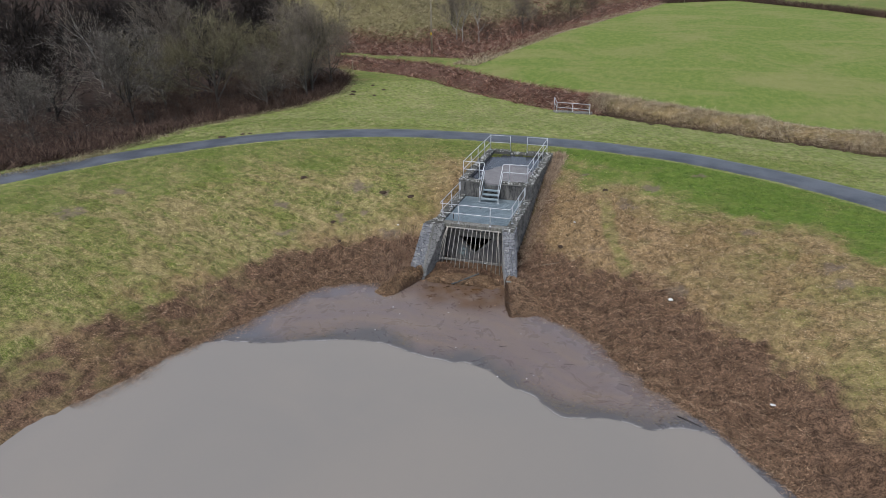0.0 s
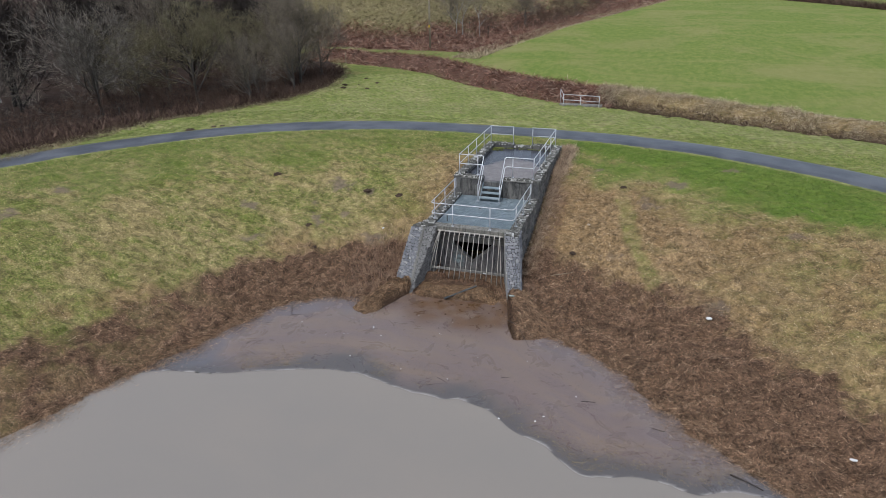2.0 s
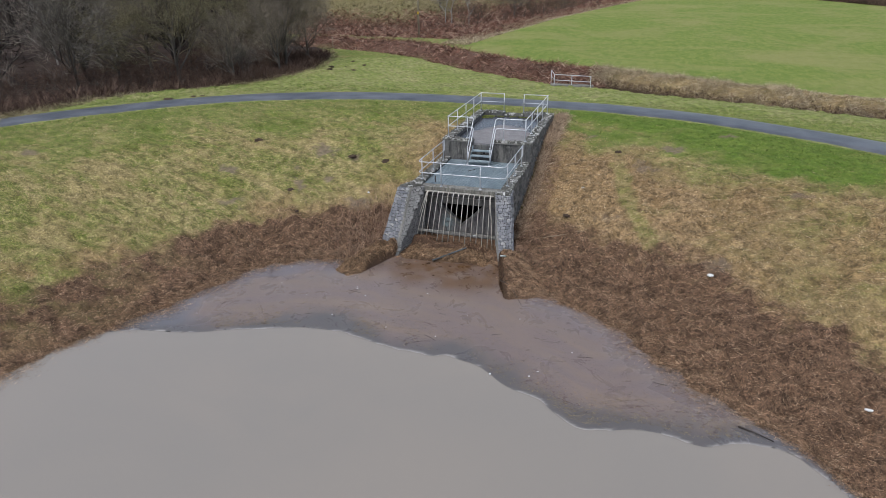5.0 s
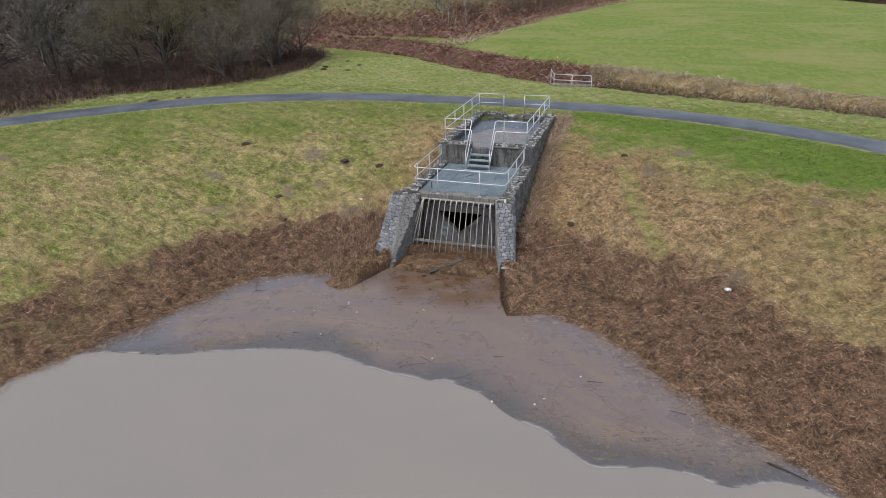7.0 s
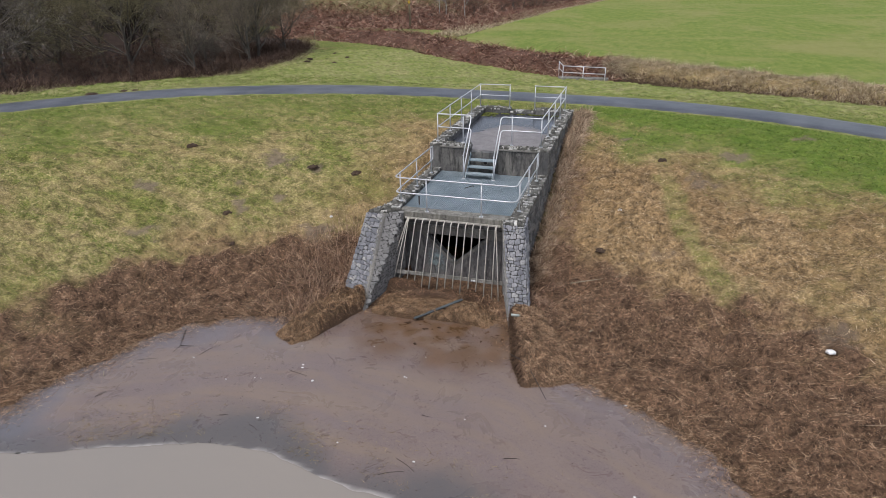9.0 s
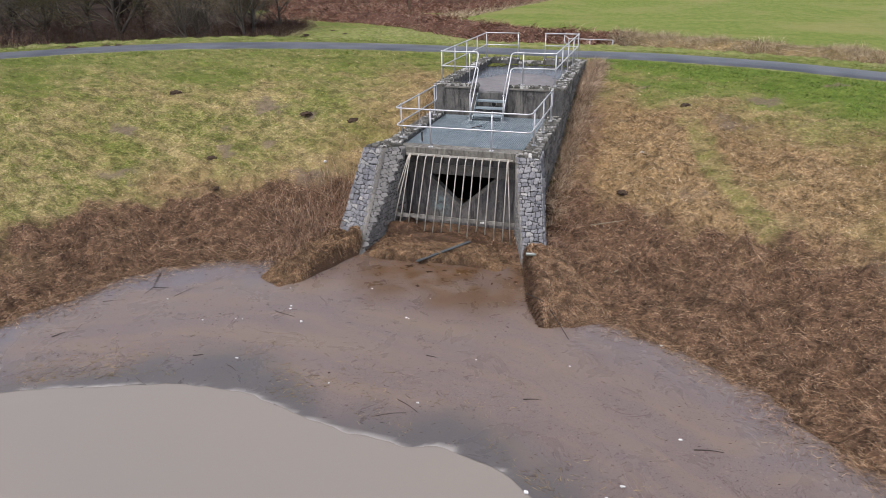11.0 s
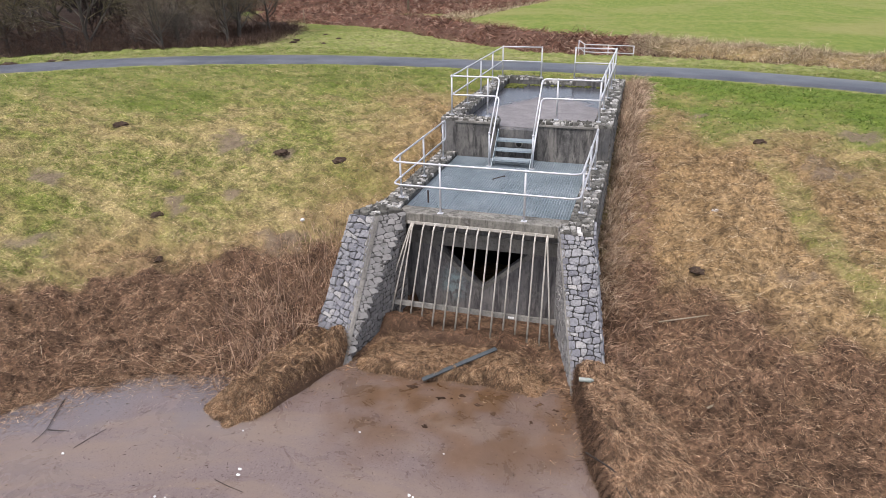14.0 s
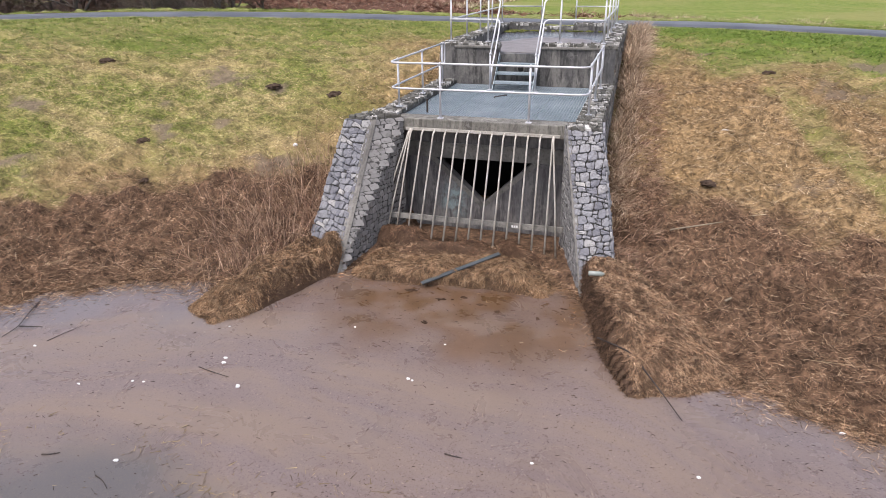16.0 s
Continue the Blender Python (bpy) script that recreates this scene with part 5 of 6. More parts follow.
b, q = take(*S, S[3]["wrack"] * 0.95)
n = len(b)
swirl = 2 * np.pi * fractal(b[:, 0], b[:, 1], 0.6, 71, 2) * 1.5
tagged(ribbons("reed_wrack", b + np.array([0, 0, 0.015]), directions(gr, n, 50, 94, swirl, 2.0), gr.uniform(0.04, 0.19, n), gr.uniform(0.004, 0.009, n), BLADE_WRACK, 0.05, gr, False), "matted brown reed wrack along the waterline", "reed wrack", kind="stuff")
S = scatter(330000, -9.5, 11, -9, 2.5)
b, q = take(*S, S[3]["wrack"] * 1.0)
n = len(b)
tagged(ribbons("reed_wrack", b + np.array([0, 0, 0.01]), directions(gr, n, 45, 92), gr.uniform(0.03, 0.12, n), gr.uniform(0.003, 0.007, n), BLADE_WRACK, 0.05, gr, False), "fine broken reed straw matted over the wrack", "reed wrack", kind="stuff")

S = scatter(120000, -31, 46, 13, 58)
b, q = take(*S, 0.75 * ~S[3]["basin"] * (S[3]["dc"] > 2.9) * (1 - S[3]["wood"]) * (1 - S[3]["bracken"]) * (1 - S[3]["field"]))
n = len(b)
tagged(ribbons("grass", b, directions(gr, n, 20, 80), gr.uniform(0.04, 0.13, n), gr.uniform(0.012, 0.028, n), BLADE_VERGE, 0.25, gr, False), "yellow-green mown turf beyond the path", "grass", kind="stuff")

# loose straw drifting out from the wrack over the water's edge
pick = gr.integers(0, len(SHORE) - 1, 60000)
f = gr.uniform(0, 1, 60000)[:, None]
b = SHORE[pick] * (1 - f) + SHORE[pick + 1] * f
drift = step(0.4, 0.62, fractal(b[:, 0], b[:, 1], 1.2, 107, 3))
b = b + gr.normal(size=b.shape) * (0.08 + 0.3 * drift)[:, None]
b = b[(b[:, 1] > -17) & (np.abs(b[:, 0]) < 16)]
n = len(b)
z = np.maximum(height_at(b[:, 0], b[:, 1])[0], 0.0) + 0.012
tagged(ribbons("reed_wrack", np.column_stack([b, z]), directions(gr, n, 72, 92), gr.uniform(0.04, 0.17, n), gr.uniform(0.004, 0.009, n), BLADE_WRACK, 0.0, gr, False), "loose reed straw drifting at the water's edge", "reed wrack", kind="stuff")

# long pale reed stalks strewn over the wrack
b, q = take(*scatter(6000, -15, 17, -14, 3.5), 1.0)
pick = gr.uniform(0, 1, len(b)) < 0.045 * (q["wrack"] > 0.5)
b = b[pick]
n = len(b)
tagged(ribbons("reed_stalks", b + np.array([0, 0, 0.06]), directions(gr, n, 82, 93), gr.uniform(0.25, 0.8, n), gr.uniform(0.008, 0.016, n), BLADE_PALE, 0.0, gr, False), "long pale reed stalks strewn over the wrack", "reed stalks", kind="stuff")

WEED_PALE = islands("buff_dead_stem", [(0, (0.15, 0.105, 0.075)), (0.5, (0.39, 0.275, 0.185)), (1, (0.62, 0.5, 0.36))], clump=(4, 0.55, 1.3))
WEED = islands("dead_weed_stem", [(0, (0.11, 0.07, 0.052)), (0.5, (0.27, 0.165, 0.11)), (1, (0.5, 0.36, 0.25))], clump=(4, 0.6, 1.3))
# rank dead growth beside the walls
x, y = gr.uniform(2.4, 3.1, 9000), 12.6 - 12.4 * gr.uniform(0, 1, 9000) ** 1.5
x = 2.4 + (x - 2.4) * (0.5 + 0.5 * gr.uniform(0, 1, 9000))
b = np.stack([x, y, height_at(x, y)[0]], 1)
lean = np.where(y > 6, 0.3, -0.5)
d = directions(gr, 9000, 10, 70, 0.0, 1.6)
tagged(ribbons("dead_grass", b, d, gr.uniform(0.25, 0.8, 9000) * np.where(y > 8, 1.25, np.where(y > 3, 1.0, 0.7)), gr.uniform(0.008, 0.016, 9000), WEED_PALE, 0.35, gr), "rank bleached dead grass leaning along the stone wall", "dead grass", kind="stuff")
x, y = gr.uniform(2.5, 3.6, 5000), gr.uniform(-2.2, 7, 5000)
b = np.stack([x, y, height_at(x, y)[0]], 1)
tagged(ribbons("dead_grass", b, directions(gr, 5000, 25, 80, -0.4, 1.2), gr.uniform(0.15, 0.45, 5000), gr.uniform(0.007, 0.013, 5000), WEED, 0.3, gr), "brown dead weed stems beside the stone wall", "dead weeds", kind="stuff")
x = gr.normal(-3.9, 0.9, 3000)
y = -1.2 + 1.5 * gr.normal(size=3000)
keep_ = (x < -2.75 - 0.25 * np.clip(-y, 0, 3)) & (y > -4.0) & (y < 3.0)
x, y = x[keep_], y[keep_]
b = np.stack([x, y, height_at(x, y)[0]], 1)
n = len(b)
tagged(ribbons("dead_weeds", b, directions(gr, n, 3, 65), gr.uniform(0.25, 0.95, n), gr.uniform(0.007, 0.013, n), WEED, 0.12, gr), "thin upright brown dead weed stems beside the wing wall", "dead weeds", kind="stuff")
x = gr.uniform(-3.4, -2.4, 3500)
y = gr.uniform(0.2, 8, 3500)
b = np.stack([x, y, height_at(x, y)[0]], 1)
tagged(ribbons("dead_grass", b, directions(gr, 3500, 15, 70), gr.uniform(0.15, 0.45, 3500), gr.uniform(0.008, 0.014, 3500), BLADE_STRAW, 0.3, gr), "dry tawny grass along the wall foot", "dead grass", kind="stuff")


BLADE_HILL = islands("buff_hill_grass", [(0, (0.1, 0.08, 0.04)), (0.5, (0.25, 0.205, 0.115)), (1, (0.42, 0.36, 0.23))], clump=(0.5, 0.42, 1.4))

# ---------------------------------------------------------------- ditch growth, bracken and hedges
def along_line(line_, n, lo, hi, x_lo, x_hi):
    tg = np.gradient(line_, axis=0)
    tg /= np.linalg.norm(tg, axis=1)[:, None]
    i = gr.integers(0, len(line_) - 1, n)
    f = gr.uniform(0, 1, n)[:, None]
    p = line_[i] * (1 - f) + line_[i + 1] * f
    s_ = np.stack([-tg[i, 1], tg[i, 0]], 1)
    p = p + s_ * gr.uniform(lo, hi, n)[:, None]
    p = p[(p[:, 0] > x_lo) & (p[:, 0] < x_hi)]
    z = height_at(p[:, 0], p[:, 1])[0]
    return np.stack([p[:, 0], p[:, 1], z], 1)


fine_ditch = np.stack([np.interp(np.linspace(0, 1, 160), np.linspace(0, 1, len(DITCH)), DITCH[:, k]) for k in (0, 1)], 1)
b = along_line(fine_ditch, 80000, 0.5, 6.0, 1.6, 48)
n = len(b)
tall = 0.35 + 1.25 * step(0.32, 0.68, fractal(b[:, 0], b[:, 1], 0.7, 55, 3))
tagged(ribbons("ditch_grass", b, directions(gr, n, 15, 80), gr.uniform(0.35, 0.9, n) * tall, gr.uniform(0.012, 0.026, n), BLADE_PALE, 0.4, gr), "bank of tall bleached dead grass along the ditch", "dead grass", kind="stuff")
# dark weed strip added to stand for shade below the pale grass
b = along_line(fine_ditch, 16000, -0.8, 1.3, 2.0, 48)
n = len(b)
tagged(ribbons("ditch_weeds", b, directions(gr, n, 5, 65), gr.uniform(0.3, 0.8, n), gr.uniform(0.02, 0.035, n), TWIG_SCRUB, 0.3, gr), "dark brown weeds added as the ditch edge's shade", "dead weeds", kind="stuff")
b = along_line(fine_ditch, 36000, -1.2, 7.5, -44, 2.6)
n = len(b)
tall = 0.35 + 1.2 * step(0.32, 0.68, fractal(b[:, 0], b[:, 1], 0.6, 57, 3))
tagged(ribbons("bracken", b, directions(gr, n, 30, 88), gr.uniform(0.4, 1.2, n) * tall, gr.uniform(0.03, 0.07, n), BLADE_BRACKEN, 0.35, gr), "collapsed rust-brown dead bracken along the ditch", "bracken", kind="stuff")
x, y = gr.uniform(-60, 10, 110000), gr.uniform(70, 140, 110000)
z, q = height_at(x, y)
m = gr.uniform(0, 1, 110000) < q["bracken"] * (1 - q["field"])
b = np.stack([x, y, z], 1)[m]
n = len(b)
tagged(ribbons("bracken", b, directions(gr, n, 30, 88), gr.uniform(0.5, 1.4, n), gr.uniform(0.05, 0.1, n), BLADE_BRACKEN, 0.35, gr), "dead red-brown bracken at the foot of the hill", "bracken", kind="stuff")
m = gr.uniform(0, 1, 110000) < 0.8 * q["hill"]
b = np.stack([x, y, z], 1)[m]
n = len(b)
tagged(ribbons("hill_grass", b, directions(gr, n, 25, 85), gr.uniform(0.4, 1.0, n), gr.uniform(0.04, 0.08, n), BLADE_HILL, 0.35, gr), "tussocky buff grass on the hillside", "dead grass", kind="stuff")
x, y = gr.uniform(-35, 30, 26000), gr.uniform(138, 235, 26000)
z, q = height_at(x, y)
m = gr.uniform(0, 1, 26000) < np.maximum(q["bracken"], q["hill"]) * (1 - q["field"])
b = np.stack([x, y, z], 1)[m]
n = len(b)
tagged(ribbons("bracken", b, directions(gr, n, 30, 88), gr.uniform(0.7, 1.8, n), gr.uniform(0.1, 0.2, n), BLADE_BRACKEN, 0.35, gr, False), "far brown bracken on the rising ground", "bracken", kind="stuff")
for line_, n_, h_, label in ((np.array([(-19, 66), (-17.5, 82), (-13.5, 118), (-4.5, 168), (7, 223)]), 8000, 0.6, "pale rough growth along the field margin"), (np.array([(7, 223), (30, 239), (52, 193), (64, 156), (110, 108)]), 15000, 2.6, "brown hedge along the far side of the field")):
    line_ = np.stack([np.interp(np.linspace(0, 1, 60), np.linspace(0, 1, len(line_)), line_[:, k]) for k in (0, 1)], 1)
    b = along_line(line_, n_, -0.5, 3.5, -100, 200)
    n = len(b)
    tagged(ribbons("field_hedge", b, directions(gr, n, 10, 75), gr.uniform(0.4, 1.0, n) * h_, gr.uniform(0.05, 0.11, n), TWIG_SCRUB if h_ > 2 else BLADE_PALE, 0.15, gr), label, "hedge", kind="stuff")


# ---------------------------------------------------------------- trees
def limb_mesh(segs, sides):
    """Tapered bars from rows of start, end and both radii."""
    a, b_, r0, r1 = segs[:, 0:3], segs[:, 3:6], segs[:, 6], segs[:, 7]
    d = b_ - a
    d = d / (np.linalg.norm(d, axis=1)[:, None] + 1e-9)
    ref = np.where(np.abs(d[:, 2:3]) > 0.9, np.array([[1.0, 0, 0]]), np.array([[0, 0, 1.0]]))
    u = np.cross(d, ref)
    u /= np.linalg.norm(u, axis=1)[:, None]
    v = np.cross(d, u)
    vs = []
    for p, r in ((a, r0), (b_, r1)):
        for k in range(sides):
            t = 2 * math.pi * k / sides
            vs.append(p + (u * math.cos(t) + v * math.sin(t)) * r[:, None])
    verts = np.stack(vs, 1).reshape(-1, 3)
    i = np.arange(len(segs))[:, None] * (2 * sides)
    faces = np.concatenate([i + np.array([[k, (k + 1) % sides, sides + (k + 1) % sides, sides + k]]) for k in range(sides)])
    return verts, faces


def tree_model(name, label, height, seed, kids=(7, 6, 5, 5, 3), open_angle=48, stem=0.16, bark=BARK, twig=TWIG, trunk_part=0.32, spread=1.0, twig_r=0.012, trunk_len=0.55, reach=0.8):
    """A bare winter tree: trunk and limbs as one part, the twigs as another."""
    rng = random.Random(seed)
    rows = {0: [], 1: [], 2: []}

    def grow(p, d, length, r, lv):
        n_ = 4 if lv == 0 else 3 if lv < 3 else 2 if lv == 3 else 1
        nodes = []
        for i in range(n_):
            wob = 0.10 if lv == 0 else 0.2 if lv < 3 else 0.09
            d = (d + Vector((rng.gauss(0, wob), rng.gauss(0, wob), rng.gauss(0, wob) + (0.12 if lv in (1, 2) else 0.07)))).normalized()
            e = p + d * (length / n_)
            r2 = r * (0.80 if lv < 3 else 0.65)
            rows[0 if lv < 2 else 1 if lv < 3 else 2].append((*p, *e, r, r2))
            p, r = e, r2
            nodes.append((p.copy(), d.copy(), r))
        if lv >= len(kids):
            return
        for c in range(kids[lv]):
            f = (c + rng.random()) / kids[lv]
            f = trunk_part + (1 - trunk_part) * f if lv == 0 else 0.2 + 0.8 * f
            k = min(n_ - 1, int(f * n_))
            q_, dd, rr = nodes[k]
            side_ = dd.orthogonal().normalized()
            side_.rotate(Matrix.Rotation(rng.uniform(0, 6.283), 3, dd))
            ang = radians(rng.uniform(open_angle * 0.55, open_angle * 1.25)) * (spread * (1.55 - 0.95 * f) if lv == 0 else 1 if lv < 2 else 0.7)
            nd = (dd * math.cos(ang) + side_ * math.sin(ang)).normalized()
            ratio = rng.uniform(0.62, 0.95) * (1.05 - 0.35 * f if lv == 0 else 1) * (reach if lv == 0 else 0.62 if lv == 1 else 0.62 if lv == 2 else 0.8)
            grow(q_ - dd * length / n_ * rng.random() * 0.6, nd, length * ratio, max(rr * 0.6, twig_r), lv + 1)
    grow(Vector((0, 0, -0.15)), Vector((rng.gauss(0, 0.06), rng.gauss(0, 0.06), 1)), height * trunk_len, height * stem / 10, 0)
    top = max(s[5] for s in rows[2])
    k = height / top
    tree = thing(name, label, "tree")
    nr = np.random.default_rng(seed)
    for key, pname, sides, mat_ in ((0, "trunk", 6, bark), (1, "crown", 3, twig)):
        s_ = np.array(rows[key])
        s_[:, 0:6] *= k
        v_, f_ = limb_mesh(s_, sides)
        if key == 1:
            t_ = np.array(rows[2])
            t_[:, 0:6] *= k
            d_ = t_[:, 3:6] - t_[:, 0:3]
            w_ = np.cross(d_, nr.normal(size=d_.shape))
            w_ *= (t_[:, 6] / (np.linalg.norm(w_, axis=1) + 1e-9))[:, None]
            q2 = np.stack([t_[:, 0:3] - w_, t_[:, 0:3] + w_, t_[:, 3:6] + w_ * 0.6, t_[:, 3:6] - w_ * 0.6], 1).reshape(-1, 3)
            f_ = np.concatenate([f_, np.arange(len(q2)).reshape(-1, 4) + len(v_)])
            v_ = np.concatenate([v_, q2])
        o = big_mesh(pname, v_, f_, mat_, True)
        o.parent = tree
    return tree


TWIG_OLIVE = islands("olive_grey_twig", [(0, (0.06, 0.05, 0.03)), (0.5, (0.15, 0.13, 0.075)), (1, (0.3, 0.265, 0.16))])
TWIG_GREY = islands("pale_grey_twig", [(0, (0.05, 0.043, 0.036)), (0.5, (0.125, 0.108, 0.09)), (1, (0.28, 0.248, 0.205))])
# darkened twig and bark copies put the inner wood's shade into colour
TWIG_SHADE = islands("shaded_wood_twig", [(0, (0.016, 0.012, 0.01)), (0.5, (0.028, 0.022, 0.018)), (1, (0.048, 0.038, 0.032))])
BARK_SHADE = grainy("shaded_bark", (0.022, 0.019, 0.016), (0.034, 0.029, 0.024), (0.014, 0.012, 0.01), 1.5, 20)
models = [
    tree_model("bare_tree", "broad low bare grey tree at the wood edge", 6.5, 11, open_angle=58, twig=TWIG_GREY, kids=(13, 7, 6, 6, 3), twig_r=0.0055, spread=1.15, trunk_part=0.1, trunk_len=0.4, reach=1.35),
    tree_model("bare_tree", "rounded bare olive-twigged tree at the wood edge", 9, 12, open_angle=50, twig=TWIG_OLIVE, twig_r=0.0065, kids=(13, 7, 6, 6, 3), trunk_part=0.12, trunk_len=0.45, reach=1.25),
    tree_model("bare_tree", "domed bare brown tree at the wood edge", 10, 13, open_angle=44, twig=TWIG, twig_r=0.0065, kids=(13, 7, 6, 6, 3), trunk_part=0.14, trunk_len=0.48, reach=1.15),
    tree_model("bare_tree", "bare woodland tree coloured for the inner wood's shade", 12, 14, open_angle=46, bark=BARK_SHADE, twig=TWIG_SHADE, kids=(11, 7, 5, 5), trunk_part=0.15, twig_r=0.03, trunk_len=0.5, reach=1.1),
    tree_model("birch_tree", "slender bare birch with a pale trunk", 12, 15, open_angle=34, stem=0.09, bark=BIRCH_BARK, twig=TWIG, kids=(10, 5, 4, 4), trunk_part=0.35),
    tree_model("bare_shrub", "low bare many-stemmed shrub", 4, 16, open_angle=60, stem=0.2, twig=TWIG_SCRUB, kids=(9, 6, 5, 4), trunk_part=0.05, spread=1.2, trunk_len=0.4, reach=1.2),
]
tr = random.Random(8)
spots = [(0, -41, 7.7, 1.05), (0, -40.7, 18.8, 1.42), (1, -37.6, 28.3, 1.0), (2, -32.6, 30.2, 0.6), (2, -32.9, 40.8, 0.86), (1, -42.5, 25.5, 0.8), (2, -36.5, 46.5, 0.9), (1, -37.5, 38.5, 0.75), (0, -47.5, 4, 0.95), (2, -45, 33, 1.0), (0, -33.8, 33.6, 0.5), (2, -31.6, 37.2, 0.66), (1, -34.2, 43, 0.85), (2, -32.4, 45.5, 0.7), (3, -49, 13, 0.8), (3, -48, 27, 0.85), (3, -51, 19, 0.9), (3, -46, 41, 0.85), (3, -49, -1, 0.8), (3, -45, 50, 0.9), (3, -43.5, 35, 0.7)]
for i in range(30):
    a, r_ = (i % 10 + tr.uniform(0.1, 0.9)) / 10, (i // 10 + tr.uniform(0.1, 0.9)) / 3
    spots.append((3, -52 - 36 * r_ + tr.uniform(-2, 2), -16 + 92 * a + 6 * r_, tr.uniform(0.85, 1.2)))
for i in range(5):
    spots.append((4, -56 - tr.uniform(0, 8), 8 + i * 9 + tr.uniform(-3, 3), tr.uniform(0.9, 1.2)))
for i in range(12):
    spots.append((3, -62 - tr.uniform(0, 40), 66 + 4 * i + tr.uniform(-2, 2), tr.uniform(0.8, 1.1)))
spots += [(4, -28.4, 88, 0.8), (4, -27.6, 89, 0.85), (4, -25.5, 93, 0.75), (2, -22, 116, 0.62), (1, -16, 150, 0.7), (2, -32, 96, 0.5)]
for i in range(34):
    yy_ = 88 + tr.uniform(0, 105)
    spots.append((5, -20 + (yy_ - 64) * 0.17 - tr.uniform(6, 16), yy_, tr.uniform(0.5, 0.9)))
for i in range(52):
    f = (i % 26) / 25
    px_, py_ = np.interp(f, [0, 0.25, 0.5, 0.75, 1], [-33, -31, -34.5, -33, -30.5]), np.interp(f, [0, 0.25, 0.5, 0.75, 1], [-4, 9, 21, 29, 43])
    deep = 0 if i < 26 else 4
    spots.append((5, px_ - deep - tr.uniform(0.6, 4.5), py_ + tr.uniform(-1, 1), tr.uniform(0.3, 0.6) + 0.06 * deep))
used = set()
for k, x, y, s_ in spots:
    s_ *= 1.32 if k < 3 else 1.0
    m = pose(x, y, ground_z(x, y), 0, 0, tr.uniform(0, 360)) @ Matrix.Diagonal((s_, s_, s_ * tr.uniform(0.92, 1.06), 1))
    if k not in used:
        used.add(k)
        models[k].matrix_basis = m
    else:
        c = copy_thing(models[k], pose(0, 0, 0))
        c.matrix_basis = m

# brambles and brown litter along the wood edge
x, y = gr.uniform(-52, -24, 130000), gr.uniform(-8, 52, 130000)
z, q = height_at(x, y)
we = line_distance(x, y, WOOD_EDGE)
m = (gr.uniform(0, 1, 130000) < np.clip(1.1 - we / 9, 0.05, 1)) & (q["wood"] > 0.5)
b = np.stack([x, y, z], 1)[m]
n = len(b)
tagged(ribbons("bramble_scrub", b, directions(gr, n, 10, 75), gr.uniform(0.4, 1.6, n) * (0.3 + 1.3 * q["n1"][m]), gr.uniform(0.02, 0.05, n), TWIG_SCRUB, 0.3, gr), "brown bramble and leaf litter under the wood edge", "scrub", kind="stuff")

fine_edge = np.stack([np.interp(np.linspace(0, 1, 90), np.linspace(0, 1, 17), WOOD_EDGE[1:18, k]) for k in (0, 1)], 1)
b = along_line(fine_edge, 9000, -1.0, 0.6, -40, -26)
n = len(b)
tagged(ribbons("edge_grass", b, directions(gr, n, 10, 70), gr.uniform(0.15, 0.6, n), gr.uniform(0.012, 0.03, n), BLADE_HILL, 0.3, gr), "rough pale dead grass fringing the wood edge", "dead grass", kind="stuff")

# ---------------------------------------------------------------- far rails, posts
def pole(name, x, y, h, r, material, label, category):
    bm = bmesh.new()
    z = ground_z(x, y)
    tube(bm, [(x, y, z - 0.3), (x + 0.02, y, z + h * 0.5), (x, y, z + h)], r, 10, 0.75)
    return tagged(part(name, bm, material, smooth=True), label, category)


tele = thing("telegraph_pole", "tall weathered timber pole with a yellow sign", "telegraph pole", at=(-28.7, 74.7, ground_z(-28.7, 74.7)))
bm = bmesh.new()
tube(bm, [(0, 0, -0.4), (0, 0, 5), (0, 0, 10.5)], 0.16, 10, 0.75)
part("shaft", bm, POLE_WOOD, tele, smooth=True)
bm = bmesh.new()
block(bm, -0.14, 0.14, -0.185, -0.165, 3.3, 3.7)
part("sign_plate", bm, YELLOW, tele, "small yellow plate")
pole("fence_post", -35.8, 58.6, 1.6, 0.06, POLE_WOOD, "short pale timber post at the wood corner", "post")
pole("fence_post", 13, 226, 4, 0.15, POLE_WOOD, "dark timber post at the far hedge", "post")
gate = thing("culvert_rail", "galvanised two-rail guard fence over the ditch culvert", "guard rail")
pts = [(-2.35, 41.6), (-1.65, 39.0), (0.1, 38.75), (1.95, 38.5)]
for x, y in pts:
    bm = bmesh.new()
    tube(bm, [(x, y, 0.3), (x, y, 1.78)], 0.035, 8)
    part("post", bm, GALV, gate, smooth=True)
for z in (1.76, 1.22):
    bm = bmesh.new()
    tube(bm, [(x, y, z) for x, y in pts], 0.032, 8)
    part("rail", bm, GALV, gate, smooth=True)
bm = bmesh.new()
block(bm, -2.0, 2.2, 38.5, 39.3, -0.2, 0.85)
soften(bm, 0.03)
tagged(part("culvert_headwall", bm, CONCRETE, smooth=False), "low concrete culvert headwall at the ditch", "headwall")


# ---------------------------------------------------------------- molehills and litter
def molehill_model(seed):
    bm = bmesh.new()
    bmesh.ops.create_icosphere(bm, subdivisions=3, radius=1.0)
    for v in bm.verts:
        r = 1 + 0.5 * (noise.noise(v.co * 2.3 + Vector((seed, 0, 0)))) + 0.15 * noise.noise(v.co * 6)
        v.co = Vector((v.co.x * r, v.co.y * r, max(v.co.z, -0.3) * r * 0.42))
    return tagged(part("molehill", bm, SOIL, smooth=False), "small heap of fresh dark soil on the turf", "molehill", "molehills")


